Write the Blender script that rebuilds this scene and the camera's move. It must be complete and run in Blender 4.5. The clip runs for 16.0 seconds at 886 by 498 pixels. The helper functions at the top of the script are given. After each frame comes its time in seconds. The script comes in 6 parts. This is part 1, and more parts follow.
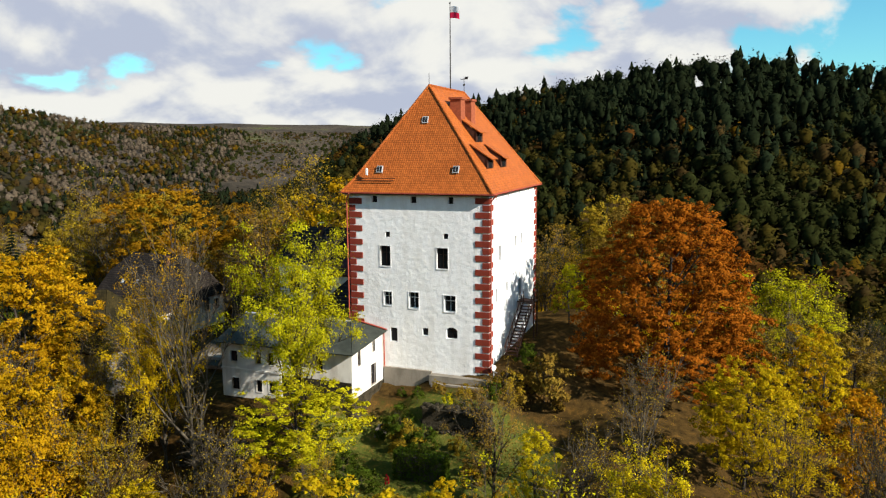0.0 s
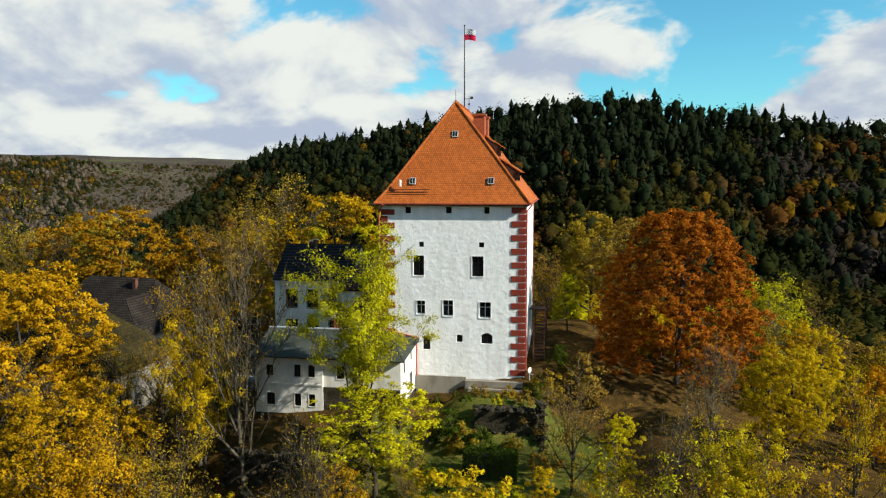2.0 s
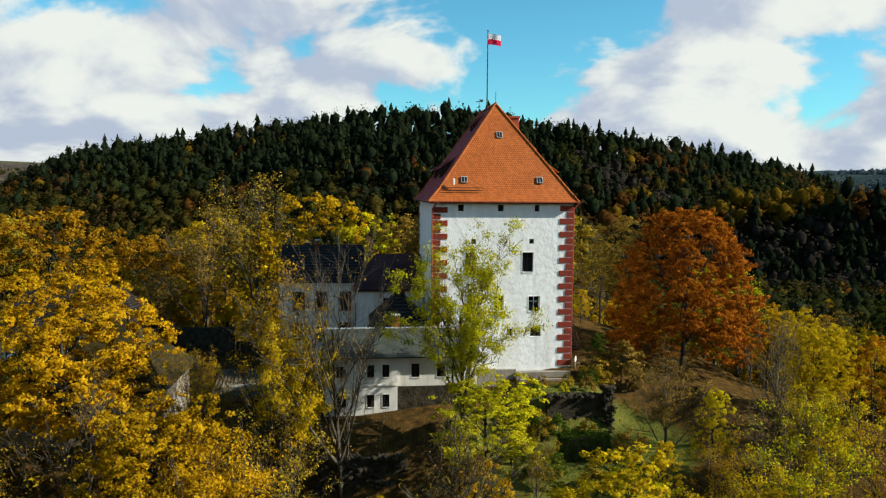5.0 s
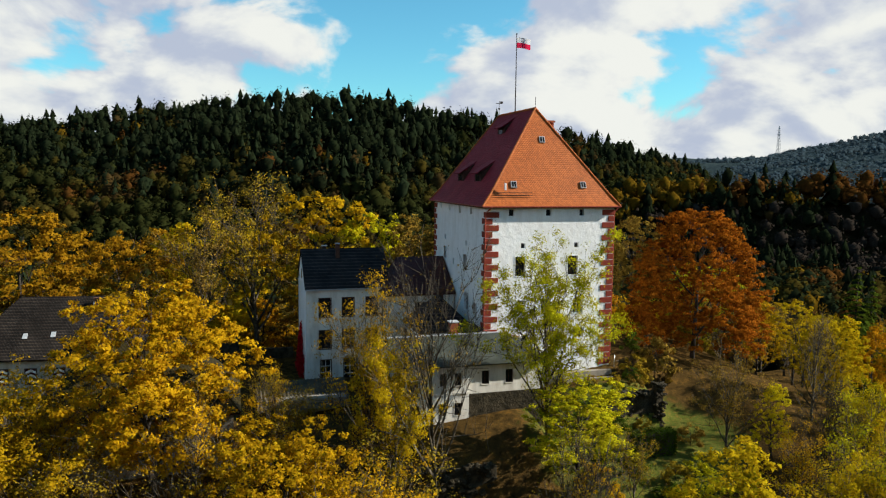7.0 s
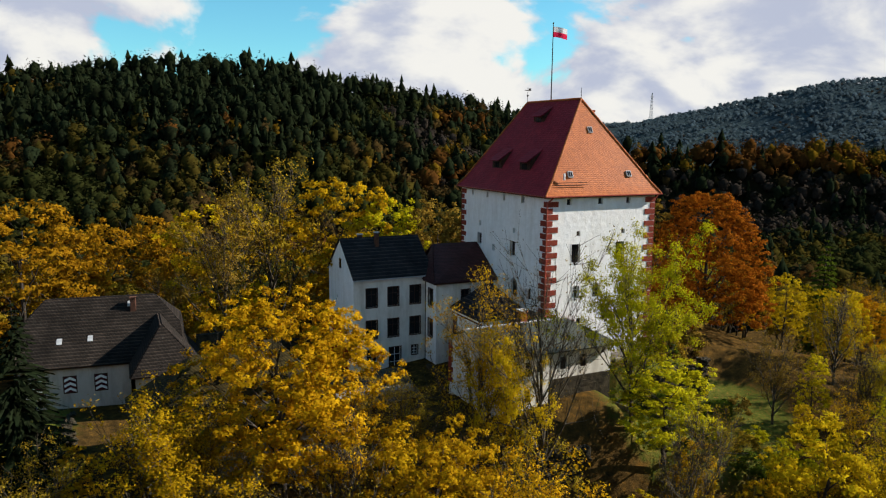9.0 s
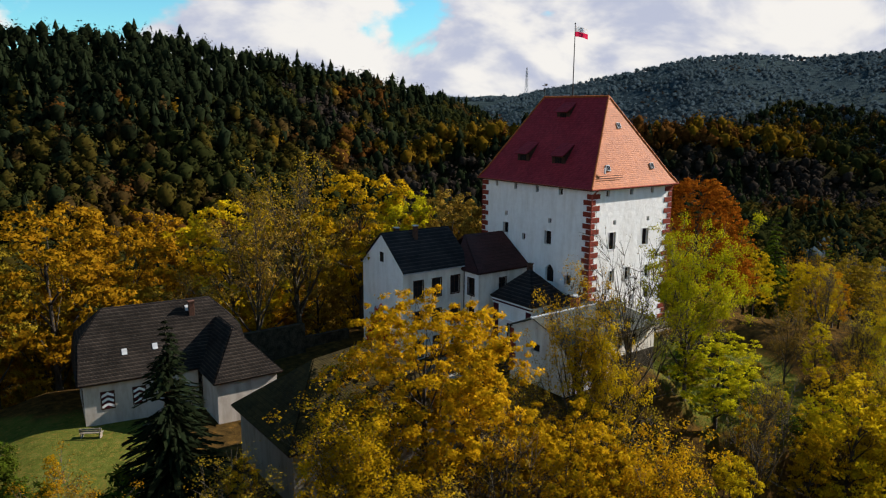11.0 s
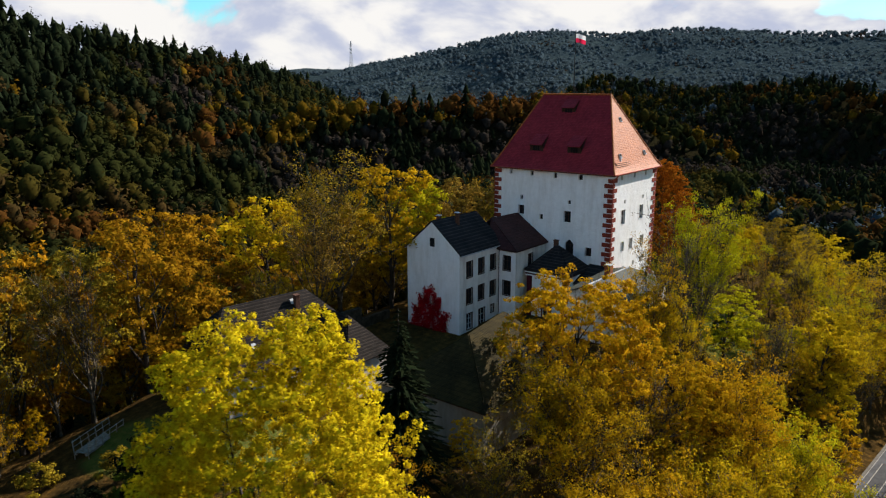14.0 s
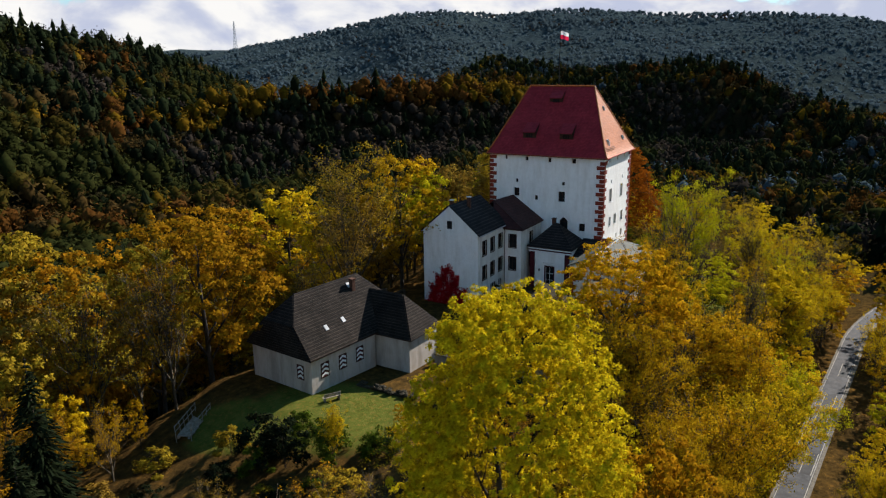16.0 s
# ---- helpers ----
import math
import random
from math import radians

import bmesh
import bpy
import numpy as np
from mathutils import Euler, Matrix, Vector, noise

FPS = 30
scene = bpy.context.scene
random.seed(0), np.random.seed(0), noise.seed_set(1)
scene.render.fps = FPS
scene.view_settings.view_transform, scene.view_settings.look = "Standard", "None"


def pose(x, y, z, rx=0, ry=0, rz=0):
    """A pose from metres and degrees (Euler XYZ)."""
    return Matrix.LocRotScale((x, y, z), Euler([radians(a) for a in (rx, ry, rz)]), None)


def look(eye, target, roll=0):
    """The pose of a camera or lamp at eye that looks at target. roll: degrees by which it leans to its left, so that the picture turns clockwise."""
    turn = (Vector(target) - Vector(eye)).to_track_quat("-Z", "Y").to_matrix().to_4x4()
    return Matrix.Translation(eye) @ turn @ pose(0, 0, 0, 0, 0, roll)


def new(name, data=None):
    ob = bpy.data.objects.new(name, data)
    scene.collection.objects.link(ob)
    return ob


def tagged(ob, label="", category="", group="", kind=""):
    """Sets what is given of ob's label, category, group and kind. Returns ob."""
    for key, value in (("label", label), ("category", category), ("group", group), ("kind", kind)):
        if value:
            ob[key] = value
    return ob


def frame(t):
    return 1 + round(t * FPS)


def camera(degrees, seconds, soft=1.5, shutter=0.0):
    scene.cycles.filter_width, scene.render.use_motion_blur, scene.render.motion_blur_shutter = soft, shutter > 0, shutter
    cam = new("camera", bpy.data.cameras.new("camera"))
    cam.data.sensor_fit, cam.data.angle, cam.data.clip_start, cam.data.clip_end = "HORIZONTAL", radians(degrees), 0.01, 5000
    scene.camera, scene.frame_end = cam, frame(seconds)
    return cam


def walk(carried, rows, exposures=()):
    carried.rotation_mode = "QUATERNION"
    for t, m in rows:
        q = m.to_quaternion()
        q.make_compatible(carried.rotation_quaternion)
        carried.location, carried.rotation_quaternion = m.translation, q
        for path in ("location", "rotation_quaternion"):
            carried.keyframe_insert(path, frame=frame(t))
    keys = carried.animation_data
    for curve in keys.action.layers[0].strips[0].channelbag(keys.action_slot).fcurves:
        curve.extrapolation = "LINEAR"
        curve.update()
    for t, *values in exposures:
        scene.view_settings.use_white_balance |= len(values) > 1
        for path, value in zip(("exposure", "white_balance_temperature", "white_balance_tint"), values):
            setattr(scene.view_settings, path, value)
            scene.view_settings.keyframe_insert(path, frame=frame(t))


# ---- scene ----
cam = camera(63.12, 16.0, soft=1.2, shutter=0.3)
# seconds, eye in metres, tilt, roll, heading
PATH = [
    (0, 31.02, -59.09, 20.03, 81.91, 0.41, 20.26),
    (0.5, 27.38, -60.73, 19.67, 82.29, 0.35, 17.53),
    (1, 23.83, -62.44, 19.15, 82.95, 0.27, 14.82),
    (1.5, 20.27, -64.05, 18.57, 83.68, 0.18, 12.10),
    (2, 16.65, -65.44, 18.00, 84.64, 0.08, 9.38),
    (2.5, 12.96, -66.55, 17.51, 85.08, -0.02, 6.62),
    (3, 9.17, -67.34, 17.14, 85.38, -0.12, 3.90),
    (3.5, 5.30, -67.80, 16.89, 85.38, -0.22, 1.20),
    (4, 1.35, -67.95, 16.80, 85.34, -0.31, -1.28),
    (6.5, -18.99, -64.86, 18.23, 84.76, -0.61, -14.05),
    (7, -23.11, -63.67, 18.78, 84.20, -0.63, -16.47),
    (7.5, -27.23, -62.35, 19.37, 83.45, -0.64, -18.90),
    (8, -31.37, -60.93, 19.99, 82.70, -0.64, -21.23),
    (8.5, -35.52, -59.40, 20.62, 82.02, -0.62, -23.64),
    (9, -39.69, -57.79, 21.25, 81.40, -0.60, -26.16),
    (11.5, -61.02, -48.93, 24.14, 78.94, -0.34, -38.94),
    (12, -65.35, -47.06, 24.67, 78.56, -0.26, -41.43),
    (12.5, -69.69, -45.18, 25.19, 78.21, -0.18, -43.89),
    (13, -74.00, -43.29, 25.72, 77.85, -0.09, -46.36),
    (13.5, -78.28, -41.39, 26.25, 77.53, 0.01, -48.77),
    (14, -82.49, -39.44, 26.79, 77.24, 0.11, -51.16),
    (14.5, -86.63, -37.42, 27.34, 76.95, 0.23, -53.60),
    (15, -90.67, -35.25, 27.90, 76.46, 0.35, -55.89),
    (15.5, -94.63, -32.84, 28.44, 76.03, 0.49, -58.12),
    (16, -98.52, -30.04, 28.94, 75.63, 0.65, -60.48),
]
# the picture warms a little as the camera turns towards the sun: seconds, stops, kelvin, tint
walk(cam, [(t, pose(*row)) for t, *row in PATH],
     ((0, 0.93, 6450, 9), (3, 0.90, 6250, 3), (7.5, 0.93, 6400, 8), (11.5, 0.95, 6500, 13), (16, 1.04, 6350, 13)))

# ---- world and sun ----
SUN_TO = Vector((4.1, -1.1, 2.6)).normalized()
world = bpy.data.worlds.new("sky")
scene.world = world
world.use_nodes = True


def sky_nodes():
    nt = world.node_tree
    nt.nodes.clear()
    n, l = nt.nodes.new, nt.links.new
    out, bg = n("ShaderNodeOutputWorld"), n("ShaderNodeBackground")
    sky = n("ShaderNodeTexSky")
    sky.sky_type, sky.sun_disc = "NISHITA", False
    sky.sun_elevation = math.asin(SUN_TO.z)
    sky.sun_rotation = math.atan2(SUN_TO.x, SUN_TO.y)
    sky.air_density, sky.dust_density, sky.ozone_density = 1.0, 0.3, 2.0
    co, sep = n("ShaderNodeTexCoord"), n("ShaderNodeSeparateXYZ")
    l(co.outputs["Generated"], sep.inputs[0])
    # clouds lie on a flat layer: direction divided by its height
    zc = n("ShaderNodeMath"); zc.operation = "MAXIMUM"; zc.inputs[1].default_value = 0.0
    l(sep.outputs["Z"], zc.inputs[0])
    za = n("ShaderNodeMath"); za.operation = "ADD"; za.inputs[1].default_value = 0.50
    l(zc.outputs[0], za.inputs[0])
    dv = n("ShaderNodeVectorMath"); dv.operation = "DIVIDE"
    cz = n("ShaderNodeCombineXYZ")
    for k in range(3):
        l(za.outputs[0], cz.inputs[k])
    l(co.outputs["Generated"], dv.inputs[0]); l(cz.outputs[0], dv.inputs[1])
    flat = n("ShaderNodeVectorMath"); flat.operation = "MULTIPLY"; flat.inputs[1].default_value = (1, 1, 0)
    l(dv.outputs[0], flat.inputs[0])

    def cloud(shift):
        mv = n("ShaderNodeVectorMath"); mv.operation = "ADD"; mv.inputs[1].default_value = shift
        l(flat.outputs[0], mv.inputs[0])
        big = n("ShaderNodeTexNoise"); big.inputs["Scale"].default_value = 3.1
        big.inputs["Detail"].default_value = 9; big.inputs["Roughness"].default_value = 0.52
        big.inputs["Distortion"].default_value = 0.25
        l(mv.outputs[0], big.inputs["Vector"])
        return big.outputs["Fac"]

    cover = n("ShaderNodeMapRange"); cover.interpolation_type = "SMOOTHSTEP"
    cover.inputs["From Min"].default_value, cover.inputs["From Max"].default_value = 0.415, 0.49
    c0 = cloud((3.1, 7.4, 0))
    # the layer looks closed near the horizon and broken overhead
    high = n("ShaderNodeMath"); high.operation = "SUBTRACT"; high.inputs[1].default_value = 0.30
    l(zc.outputs[0], high.inputs[0])
    above = n("ShaderNodeMath"); above.operation = "MAXIMUM"; above.inputs[1].default_value = 0.0
    l(high.outputs[0], above.inputs[0])
    thin = n("ShaderNodeMath"); thin.operation = "MULTIPLY_ADD"; thin.inputs[1].default_value = -0.75
    low = n("ShaderNodeMath"); low.operation = "SUBTRACT"; low.inputs[0].default_value = 0.11; low.use_clamp = True
    l(zc.outputs[0], low.inputs[1])
    near = n("ShaderNodeMath"); near.operation = "MULTIPLY_ADD"; near.inputs[1].default_value = 1.3
    l(low.outputs[0], near.inputs[0]); l(c0, near.inputs[2])
    l(above.outputs[0], thin.inputs[0]); l(near.outputs[0], thin.inputs[2])
    total = thin.outputs[0]
    # the layer opens to blue in the north and stays closed in the east and west: bearing, height, width, change
    for az, el, wide, change in ((9, 16, 17, -0.13), (-26, 13, 6, -0.08), (-50, 10, 18, 0.10), (62, 10, 34, 0.09), (-8, 5, 12, 0.05)):
        a, e = radians(az), radians(el)
        dot = n("ShaderNodeVectorMath"); dot.operation = "DOT_PRODUCT"
        dot.inputs[1].default_value = (math.sin(a) * math.cos(e), math.cos(a) * math.cos(e), math.sin(e))
        l(co.outputs["Generated"], dot.inputs[0])
        near_it = n("ShaderNodeMapRange"); near_it.interpolation_type = "SMOOTHSTEP"
        near_it.inputs["From Min"].default_value, near_it.inputs["From Max"].default_value = math.cos(radians(wide)), 1.0
        near_it.inputs["To Max"].default_value = change
        l(dot.outputs["Value"], near_it.inputs["Value"])
        plus = n("ShaderNodeMath")
        l(total, plus.inputs[0]); l(near_it.outputs[0], plus.inputs[1])
        total = plus.outputs[0]
    l(total, cover.inputs["Value"])
    # lit towards the sun, grey-blue where the cloud is thick
    c1 = cloud((3.1 + 0.06, 7.4 - 0.05, 0))
    df = n("ShaderNodeMath"); df.operation = "SUBTRACT"
    l(c0, df.inputs[0]); l(c1, df.inputs[1])
    lit = n("ShaderNodeMapRange"); lit.interpolation_type = "SMOOTHSTEP"
    lit.inputs["From Min"].default_value, lit.inputs["From Max"].default_value = -0.11, 0.09
    l(df.outputs[0], lit.inputs["Value"])
    tone = n("ShaderNodeMix"); tone.data_type = "RGBA"
    tone.inputs["A"].default_value = (4.9, 5.35, 6.6, 1)
    tone.inputs["B"].default_value = (8.9, 8.8, 8.3, 1)
    l(lit.outputs[0], tone.inputs["Factor"])
    tint = n("ShaderNodeMix"); tint.data_type = "RGBA"; tint.blend_type = "MULTIPLY"; tint.inputs["Factor"].default_value = 1.0
    tint.inputs["B"].default_value = (0.78, 1.55, 1.58, 1)
    l(sky.outputs[0], tint.inputs["A"])
    mix = n("ShaderNodeMix"); mix.data_type = "RGBA"
    l(cover.outputs[0], mix.inputs["Factor"]); l(tint.outputs["Result"], mix.inputs["A"]); l(tone.outputs["Result"], mix.inputs["B"])
    l(mix.outputs["Result"], bg.inputs["Color"])
    bg.inputs["Strength"].default_value = 0.053
    l(bg.outputs[0], out.inputs[0])


sky_nodes()
sun = new("sun", bpy.data.lights.new("sun", "SUN"))
sun.data.energy, sun.data.angle, sun.data.color = 5.0, radians(0.6), (1.0, 0.93, 0.82)
sun.matrix_world = look(SUN_TO * 200, (0, 0, 0))


# ---- materials ----
def material(name, rough=0.8, metal=0.0):
    m = bpy.data.materials.new(name)
    m.use_nodes = True
    b = m.node_tree.nodes["Principled BSDF"]
    b.inputs["Roughness"].default_value, b.inputs["Metallic"].default_value = rough, metal
    b.inputs["Specular IOR Level"].default_value = 0.12
    return m, m.node_tree, b


def noise_fac(nt, scale, detail=5, rough=0.55, stretch=None, coords="Object"):
    co, tx = nt.nodes.new("ShaderNodeTexCoord"), nt.nodes.new("ShaderNodeTexNoise")
    tx.inputs["Scale"].default_value, tx.inputs["Detail"].default_value, tx.inputs["Roughness"].default_value = scale, detail, rough
    src = co.outputs[coords]
    if stretch:
        mp = nt.nodes.new("ShaderNodeMapping")
        mp.inputs["Scale"].default_value = stretch
        nt.links.new(src, mp.inputs["Vector"])
        src = mp.outputs[0]
    nt.links.new(src, tx.inputs["Vector"])
    return tx.outputs["Fac"]


def ramp(nt, fac, stops):
    r = nt.nodes.new("ShaderNodeValToRGB")
    e = r.color_ramp.elements
    while len(e) > 2:
        e.remove(e[-1])
    for k, (p, c) in enumerate(stops):
        if k < 2:
            e[k].position, e[k].color = p, (*c, 1)
        else:
            e.new(p).color = (*c, 1)
    nt.links.new(fac, r.inputs[0])
    return r.outputs[0]


def mixed(nt, a, b, fac, mode="MIX"):
    m = nt.nodes.new("ShaderNodeMix")
    m.data_type, m.blend_type = "RGBA", mode
    for key, val in (("A", a), ("B", b)):
        if isinstance(val, tuple):
            m.inputs[key].default_value = (*val, 1)
        else:
            nt.links.new(val, m.inputs[key])
    if isinstance(fac, (int, float)):
        m.inputs["Factor"].default_value = fac
    else:
        nt.links.new(fac, m.inputs["Factor"])
    return m.outputs["Result"]


def bumped(nt, b, height, strength=0.4, distance=0.05, prior=None):
    bu = nt.nodes.new("ShaderNodeBump")
    bu.inputs["Strength"].default_value, bu.inputs["Distance"].default_value = strength, distance
    nt.links.new(height, bu.inputs["Height"])
    if prior:
        nt.links.new(prior, bu.inputs["Normal"])
    nt.links.new(bu.outputs[0], b.inputs["Normal"])
    return bu.outputs[0]


def rough_surface(name, low, high, scale=3.0, rough=0.85, bump=0.4, depth=0.03, grain=25.0, stretch=None, spread=(0.35, 0.65)):
    """Two-scale surface: broad stains over a fine grain, with relief."""
    m, nt, b = material(name, rough)
    broad, fine = noise_fac(nt, scale, 6, 0.6, stretch), noise_fac(nt, grain, 4, 0.6)
    c = ramp(nt, broad, [(spread[0], low), (spread[1], high)])
    g = ramp(nt, fine, [(0.3, (0.8, 0.8, 0.8)), (0.7, (1.12, 1.12, 1.12))])
    nt.links.new(mixed(nt, c, g, 1.0, "MULTIPLY"), b.inputs["Base Color"])
    bumped(nt, b, fine, bump, depth)
    return m


def plaster(name, col, dirt, bump=0.5):
    m, nt, b = material(name, 0.9)
    lumps, fine = noise_fac(nt, 1.6, 5, 0.6), noise_fac(nt, 14, 4, 0.6)
    streak = noise_fac(nt, 0.6, 5, 0.65, (1.6, 1.6, 0.35))
    c = ramp(nt, streak, [(0.36, dirt), (0.56, col)])
    g = ramp(nt, lumps, [(0.3, (0.93, 0.93, 0.93)), (0.6, (1.0, 1.0, 1.0))])
    nt.links.new(mixed(nt, c, g, 1.0, "MULTIPLY"), b.inputs["Base Color"])
    n1 = bumped(nt, b, lumps, bump, 0.09)
    bumped(nt, b, fine, bump * 0.6, 0.03, n1)
    return m


def tiled(name, low, high, row=0.16, rough=0.65, lichen=None, across=0.18, lip=None, spot=5.0):
    """Roof tiles: rows by height, columns across, on any slope."""
    m, nt, b = material(name, rough)
    n, l = nt.nodes.new, nt.links.new
    co, sep = n("ShaderNodeTexCoord"), n("ShaderNodeSeparateXYZ")
    l(co.outputs["Object"], sep.inputs[0])
    wave = n("ShaderNodeMath"); wave.operation = "MULTIPLY"; wave.inputs[1].default_value = 1 / row
    l(sep.outputs["Z"], wave.inputs[0])
    fr = n("ShaderNodeMath"); fr.operation = "FRACT"
    l(wave.outputs[0], fr.inputs[0])
    sx = n("ShaderNodeMath"); sx.operation = "ADD"
    l(sep.outputs["X"], sx.inputs[0]); l(sep.outputs["Y"], sx.inputs[1])
    cx = n("ShaderNodeMath"); cx.operation = "MULTIPLY"; cx.inputs[1].default_value = 2 * math.pi / across
    l(sx.outputs[0], cx.inputs[0])
    sn = n("ShaderNodeMath"); sn.operation = "SINE"
    l(cx.outputs[0], sn.inputs[0])
    sm = n("ShaderNodeMath"); sm.operation = "MULTIPLY_ADD"; sm.inputs[1].default_value, sm.inputs[2].default_value = 0.18, 0.0
    l(sn.outputs[0], sm.inputs[0])
    h = n("ShaderNodeMath"); h.operation = "SUBTRACT"
    l(sm.outputs[0], h.inputs[0]); l(fr.outputs[0], h.inputs[1])
    # a colour of its own for every tile
    fl = n("ShaderNodeMath"); fl.operation = "FLOOR"
    l(wave.outputs[0], fl.inputs[0])
    xc = n("ShaderNodeMath"); xc.operation = "MULTIPLY"; xc.inputs[1].default_value = 1 / across
    l(sx.outputs[0], xc.inputs[0])
    fx = n("ShaderNodeMath"); fx.operation = "FLOOR"
    l(xc.outputs[0], fx.inputs[0])
    cell = n("ShaderNodeCombineXYZ")
    l(fl.outputs[0], cell.inputs[0]); l(fx.outputs[0], cell.inputs[1])
    wn = n("ShaderNodeTexWhiteNoise"); wn.noise_dimensions = "2D"
    l(cell.outputs[0], wn.inputs["Vector"])
    broad = noise_fac(nt, 0.5, 6, 0.65)
    c = ramp(nt, broad, [(0.35, low), (0.65, high)])
    t = ramp(nt, wn.outputs["Value"], [(0.0, (0.78, 0.78, 0.78)), (1.0, (1.15, 1.15, 1.15))])
    c = mixed(nt, c, t, 1.0, "MULTIPLY")
    # each course is darker along its foot
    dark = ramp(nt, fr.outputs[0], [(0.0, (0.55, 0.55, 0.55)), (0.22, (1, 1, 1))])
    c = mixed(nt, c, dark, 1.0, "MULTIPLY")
    if lip:
        # a paler band along one edge of each course
        c = mixed(nt, c, ramp(nt, fr.outputs[0], [(0.66, (0.75, 0.75, 0.75)), (0.94, lip)]), 1.0, "MULTIPLY")
    if lichen:
        spots = noise_fac(nt, spot, 6, 0.75)
        sp = n("ShaderNodeMapRange")
        sp.inputs["From Min"].default_value, sp.inputs["From Max"].default_value = 0.60, 0.70
        l(spots, sp.inputs["Value"])
        c = mixed(nt, c, lichen, sp.outputs[0])
    l(c, b.inputs["Base Color"])
    bumped(nt, b, h.outputs[0], 0.6, 0.05)
    return m


def foliage(name, dark, mid, light, through_light=0.35):
    """Leaves: each clump has a tone of its own; some light passes through."""
    m = bpy.data.materials.new(name)
    m.use_nodes = True
    nt = m.node_tree
    nt.nodes.clear()
    n, l = nt.nodes.new, nt.links.new
    out, mx = n("ShaderNodeOutputMaterial"), n("ShaderNodeMixShader")
    di, tr = n("ShaderNodeBsdfDiffuse"), n("ShaderNodeBsdfTranslucent")
    geo, inf = n("ShaderNodeNewGeometry"), n("ShaderNodeObjectInfo")
    c = ramp(nt, geo.outputs["Random Per Island"], [(0.0, dark), (0.45, mid), (1.0, light)])
    broad, tuft = noise_fac(nt, 0.35, 3, 0.5), noise_fac(nt, 1.15, 3, 0.6)
    c = mixed(nt, c, ramp(nt, broad, [(0.3, (0.74, 0.70, 0.6)), (0.7, (1.2, 1.16, 1.0))]), 1.0, "MULTIPLY")
    c = mixed(nt, c, ramp(nt, tuft, [(0.32, (0.74, 0.66, 0.7)), (0.68, (1.16, 1.2, 1.1))]), 1.0, "MULTIPLY")
    c = mixed(nt, c, ramp(nt, inf.outputs["Random"], [(0.0, (0.88, 0.92, 0.9)), (1.0, (1.1, 1.06, 1.0))]), 1.0, "MULTIPLY")
    l(c, di.inputs["Color"]); l(c, tr.inputs["Color"])
    mx.inputs[0].default_value = through_light
    l(di.outputs[0], mx.inputs[1]); l(tr.outputs[0], mx.inputs[2]); l(mx.outputs[0], out.inputs[0])
    return m


WHITE = plaster("white_plaster", (0.80, 0.795, 0.785), (0.71, 0.695, 0.67), 0.7)
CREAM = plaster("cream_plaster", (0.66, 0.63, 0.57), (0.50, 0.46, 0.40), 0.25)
# cream darkened for the low house, whose shade is put into the wall colour
SHADECREAM = plaster("shaded_cream_plaster", (0.46, 0.41, 0.36), (0.33, 0.29, 0.245), 0.3)
GREYPL = plaster("grey_plaster", (0.24, 0.21, 0.17), (0.16, 0.14, 0.11), 0.4)
REDSTONE = rough_surface("painted_red_stone", (0.16, 0.026, 0.016), (0.23, 0.040, 0.022), 1.2, 0.8, 0.3)
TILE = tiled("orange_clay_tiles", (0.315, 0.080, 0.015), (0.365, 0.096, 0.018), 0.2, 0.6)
# shaded copy of the roof tiles: the west side's shade is in the colour
SHADETILE = tiled("shaded_red_tiles", (0.20, 0.018, 0.026), (0.25, 0.024, 0.032), 0.2, 0.7)
for m in (TILE, SHADETILE):
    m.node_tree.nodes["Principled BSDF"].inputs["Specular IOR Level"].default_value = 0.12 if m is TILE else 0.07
DARKTILE = tiled("old_dark_tiles", (0.012, 0.010, 0.010), (0.026, 0.021, 0.020), 0.31, 0.85, (0.075, 0.068, 0.055), 0.34, (2.4, 2.3, 2.2))
MOSSTILE = tiled("mossy_brown_tiles", (0.015, 0.012, 0.004), (0.040, 0.029, 0.008), 0.28, 0.95, (0.115, 0.070, 0.010), 0.25, None, 8.0)
CORRUGATED = rough_surface("grey_brown_corrugated_sheet", (0.05, 0.040, 0.026), (0.10, 0.080, 0.052), 0.9, 0.9, 0.2)
BROWNTILE = tiled("weathered_brown_tiles", (0.008, 0.006, 0.005), (0.022, 0.017, 0.014), 0.26, 0.95, (0.15, 0.14, 0.12), 0.30, (2.6, 2.5, 2.3), 16.0)
REDDARKTILE = tiled("dark_red_tiles", (0.035, 0.011, 0.010), (0.06, 0.019, 0.016), 0.28, 0.6, None, 0.25)
FELT = rough_surface("grey_roofing_felt", (0.030, 0.034, 0.027), (0.055, 0.060, 0.048), 0.8, 0.7, 0.15)
BRICK = rough_surface("brick_red", (0.22, 0.06, 0.028), (0.31, 0.09, 0.042), 4, 0.85, 0.4)
STONE = rough_surface("rubble_stone", (0.018, 0.015, 0.009), (0.062, 0.050, 0.031), 1.5, 0.95, 0.9, 0.12, 5)
METAL = rough_surface("galvanised_sheet", (0.32, 0.33, 0.34), (0.45, 0.46, 0.47), 2, 0.4, 0.05)
IRON = rough_surface("dark_iron", (0.02, 0.018, 0.017), (0.05, 0.045, 0.04), 3, 0.6, 0.1)
PIPE = rough_surface("red_painted_pipe", (0.26, 0.05, 0.035), (0.34, 0.08, 0.05), 2, 0.5, 0.1)
WOOD = rough_surface("grey_weathered_wood", (0.16, 0.13, 0.10), (0.30, 0.26, 0.21), 3, 0.9, 0.4, 0.03, 20, (1, 1, 6))
DARKWOOD = rough_surface("dark_brown_wood", (0.035, 0.016, 0.011), (0.07, 0.032, 0.02), 3, 0.7, 0.3)
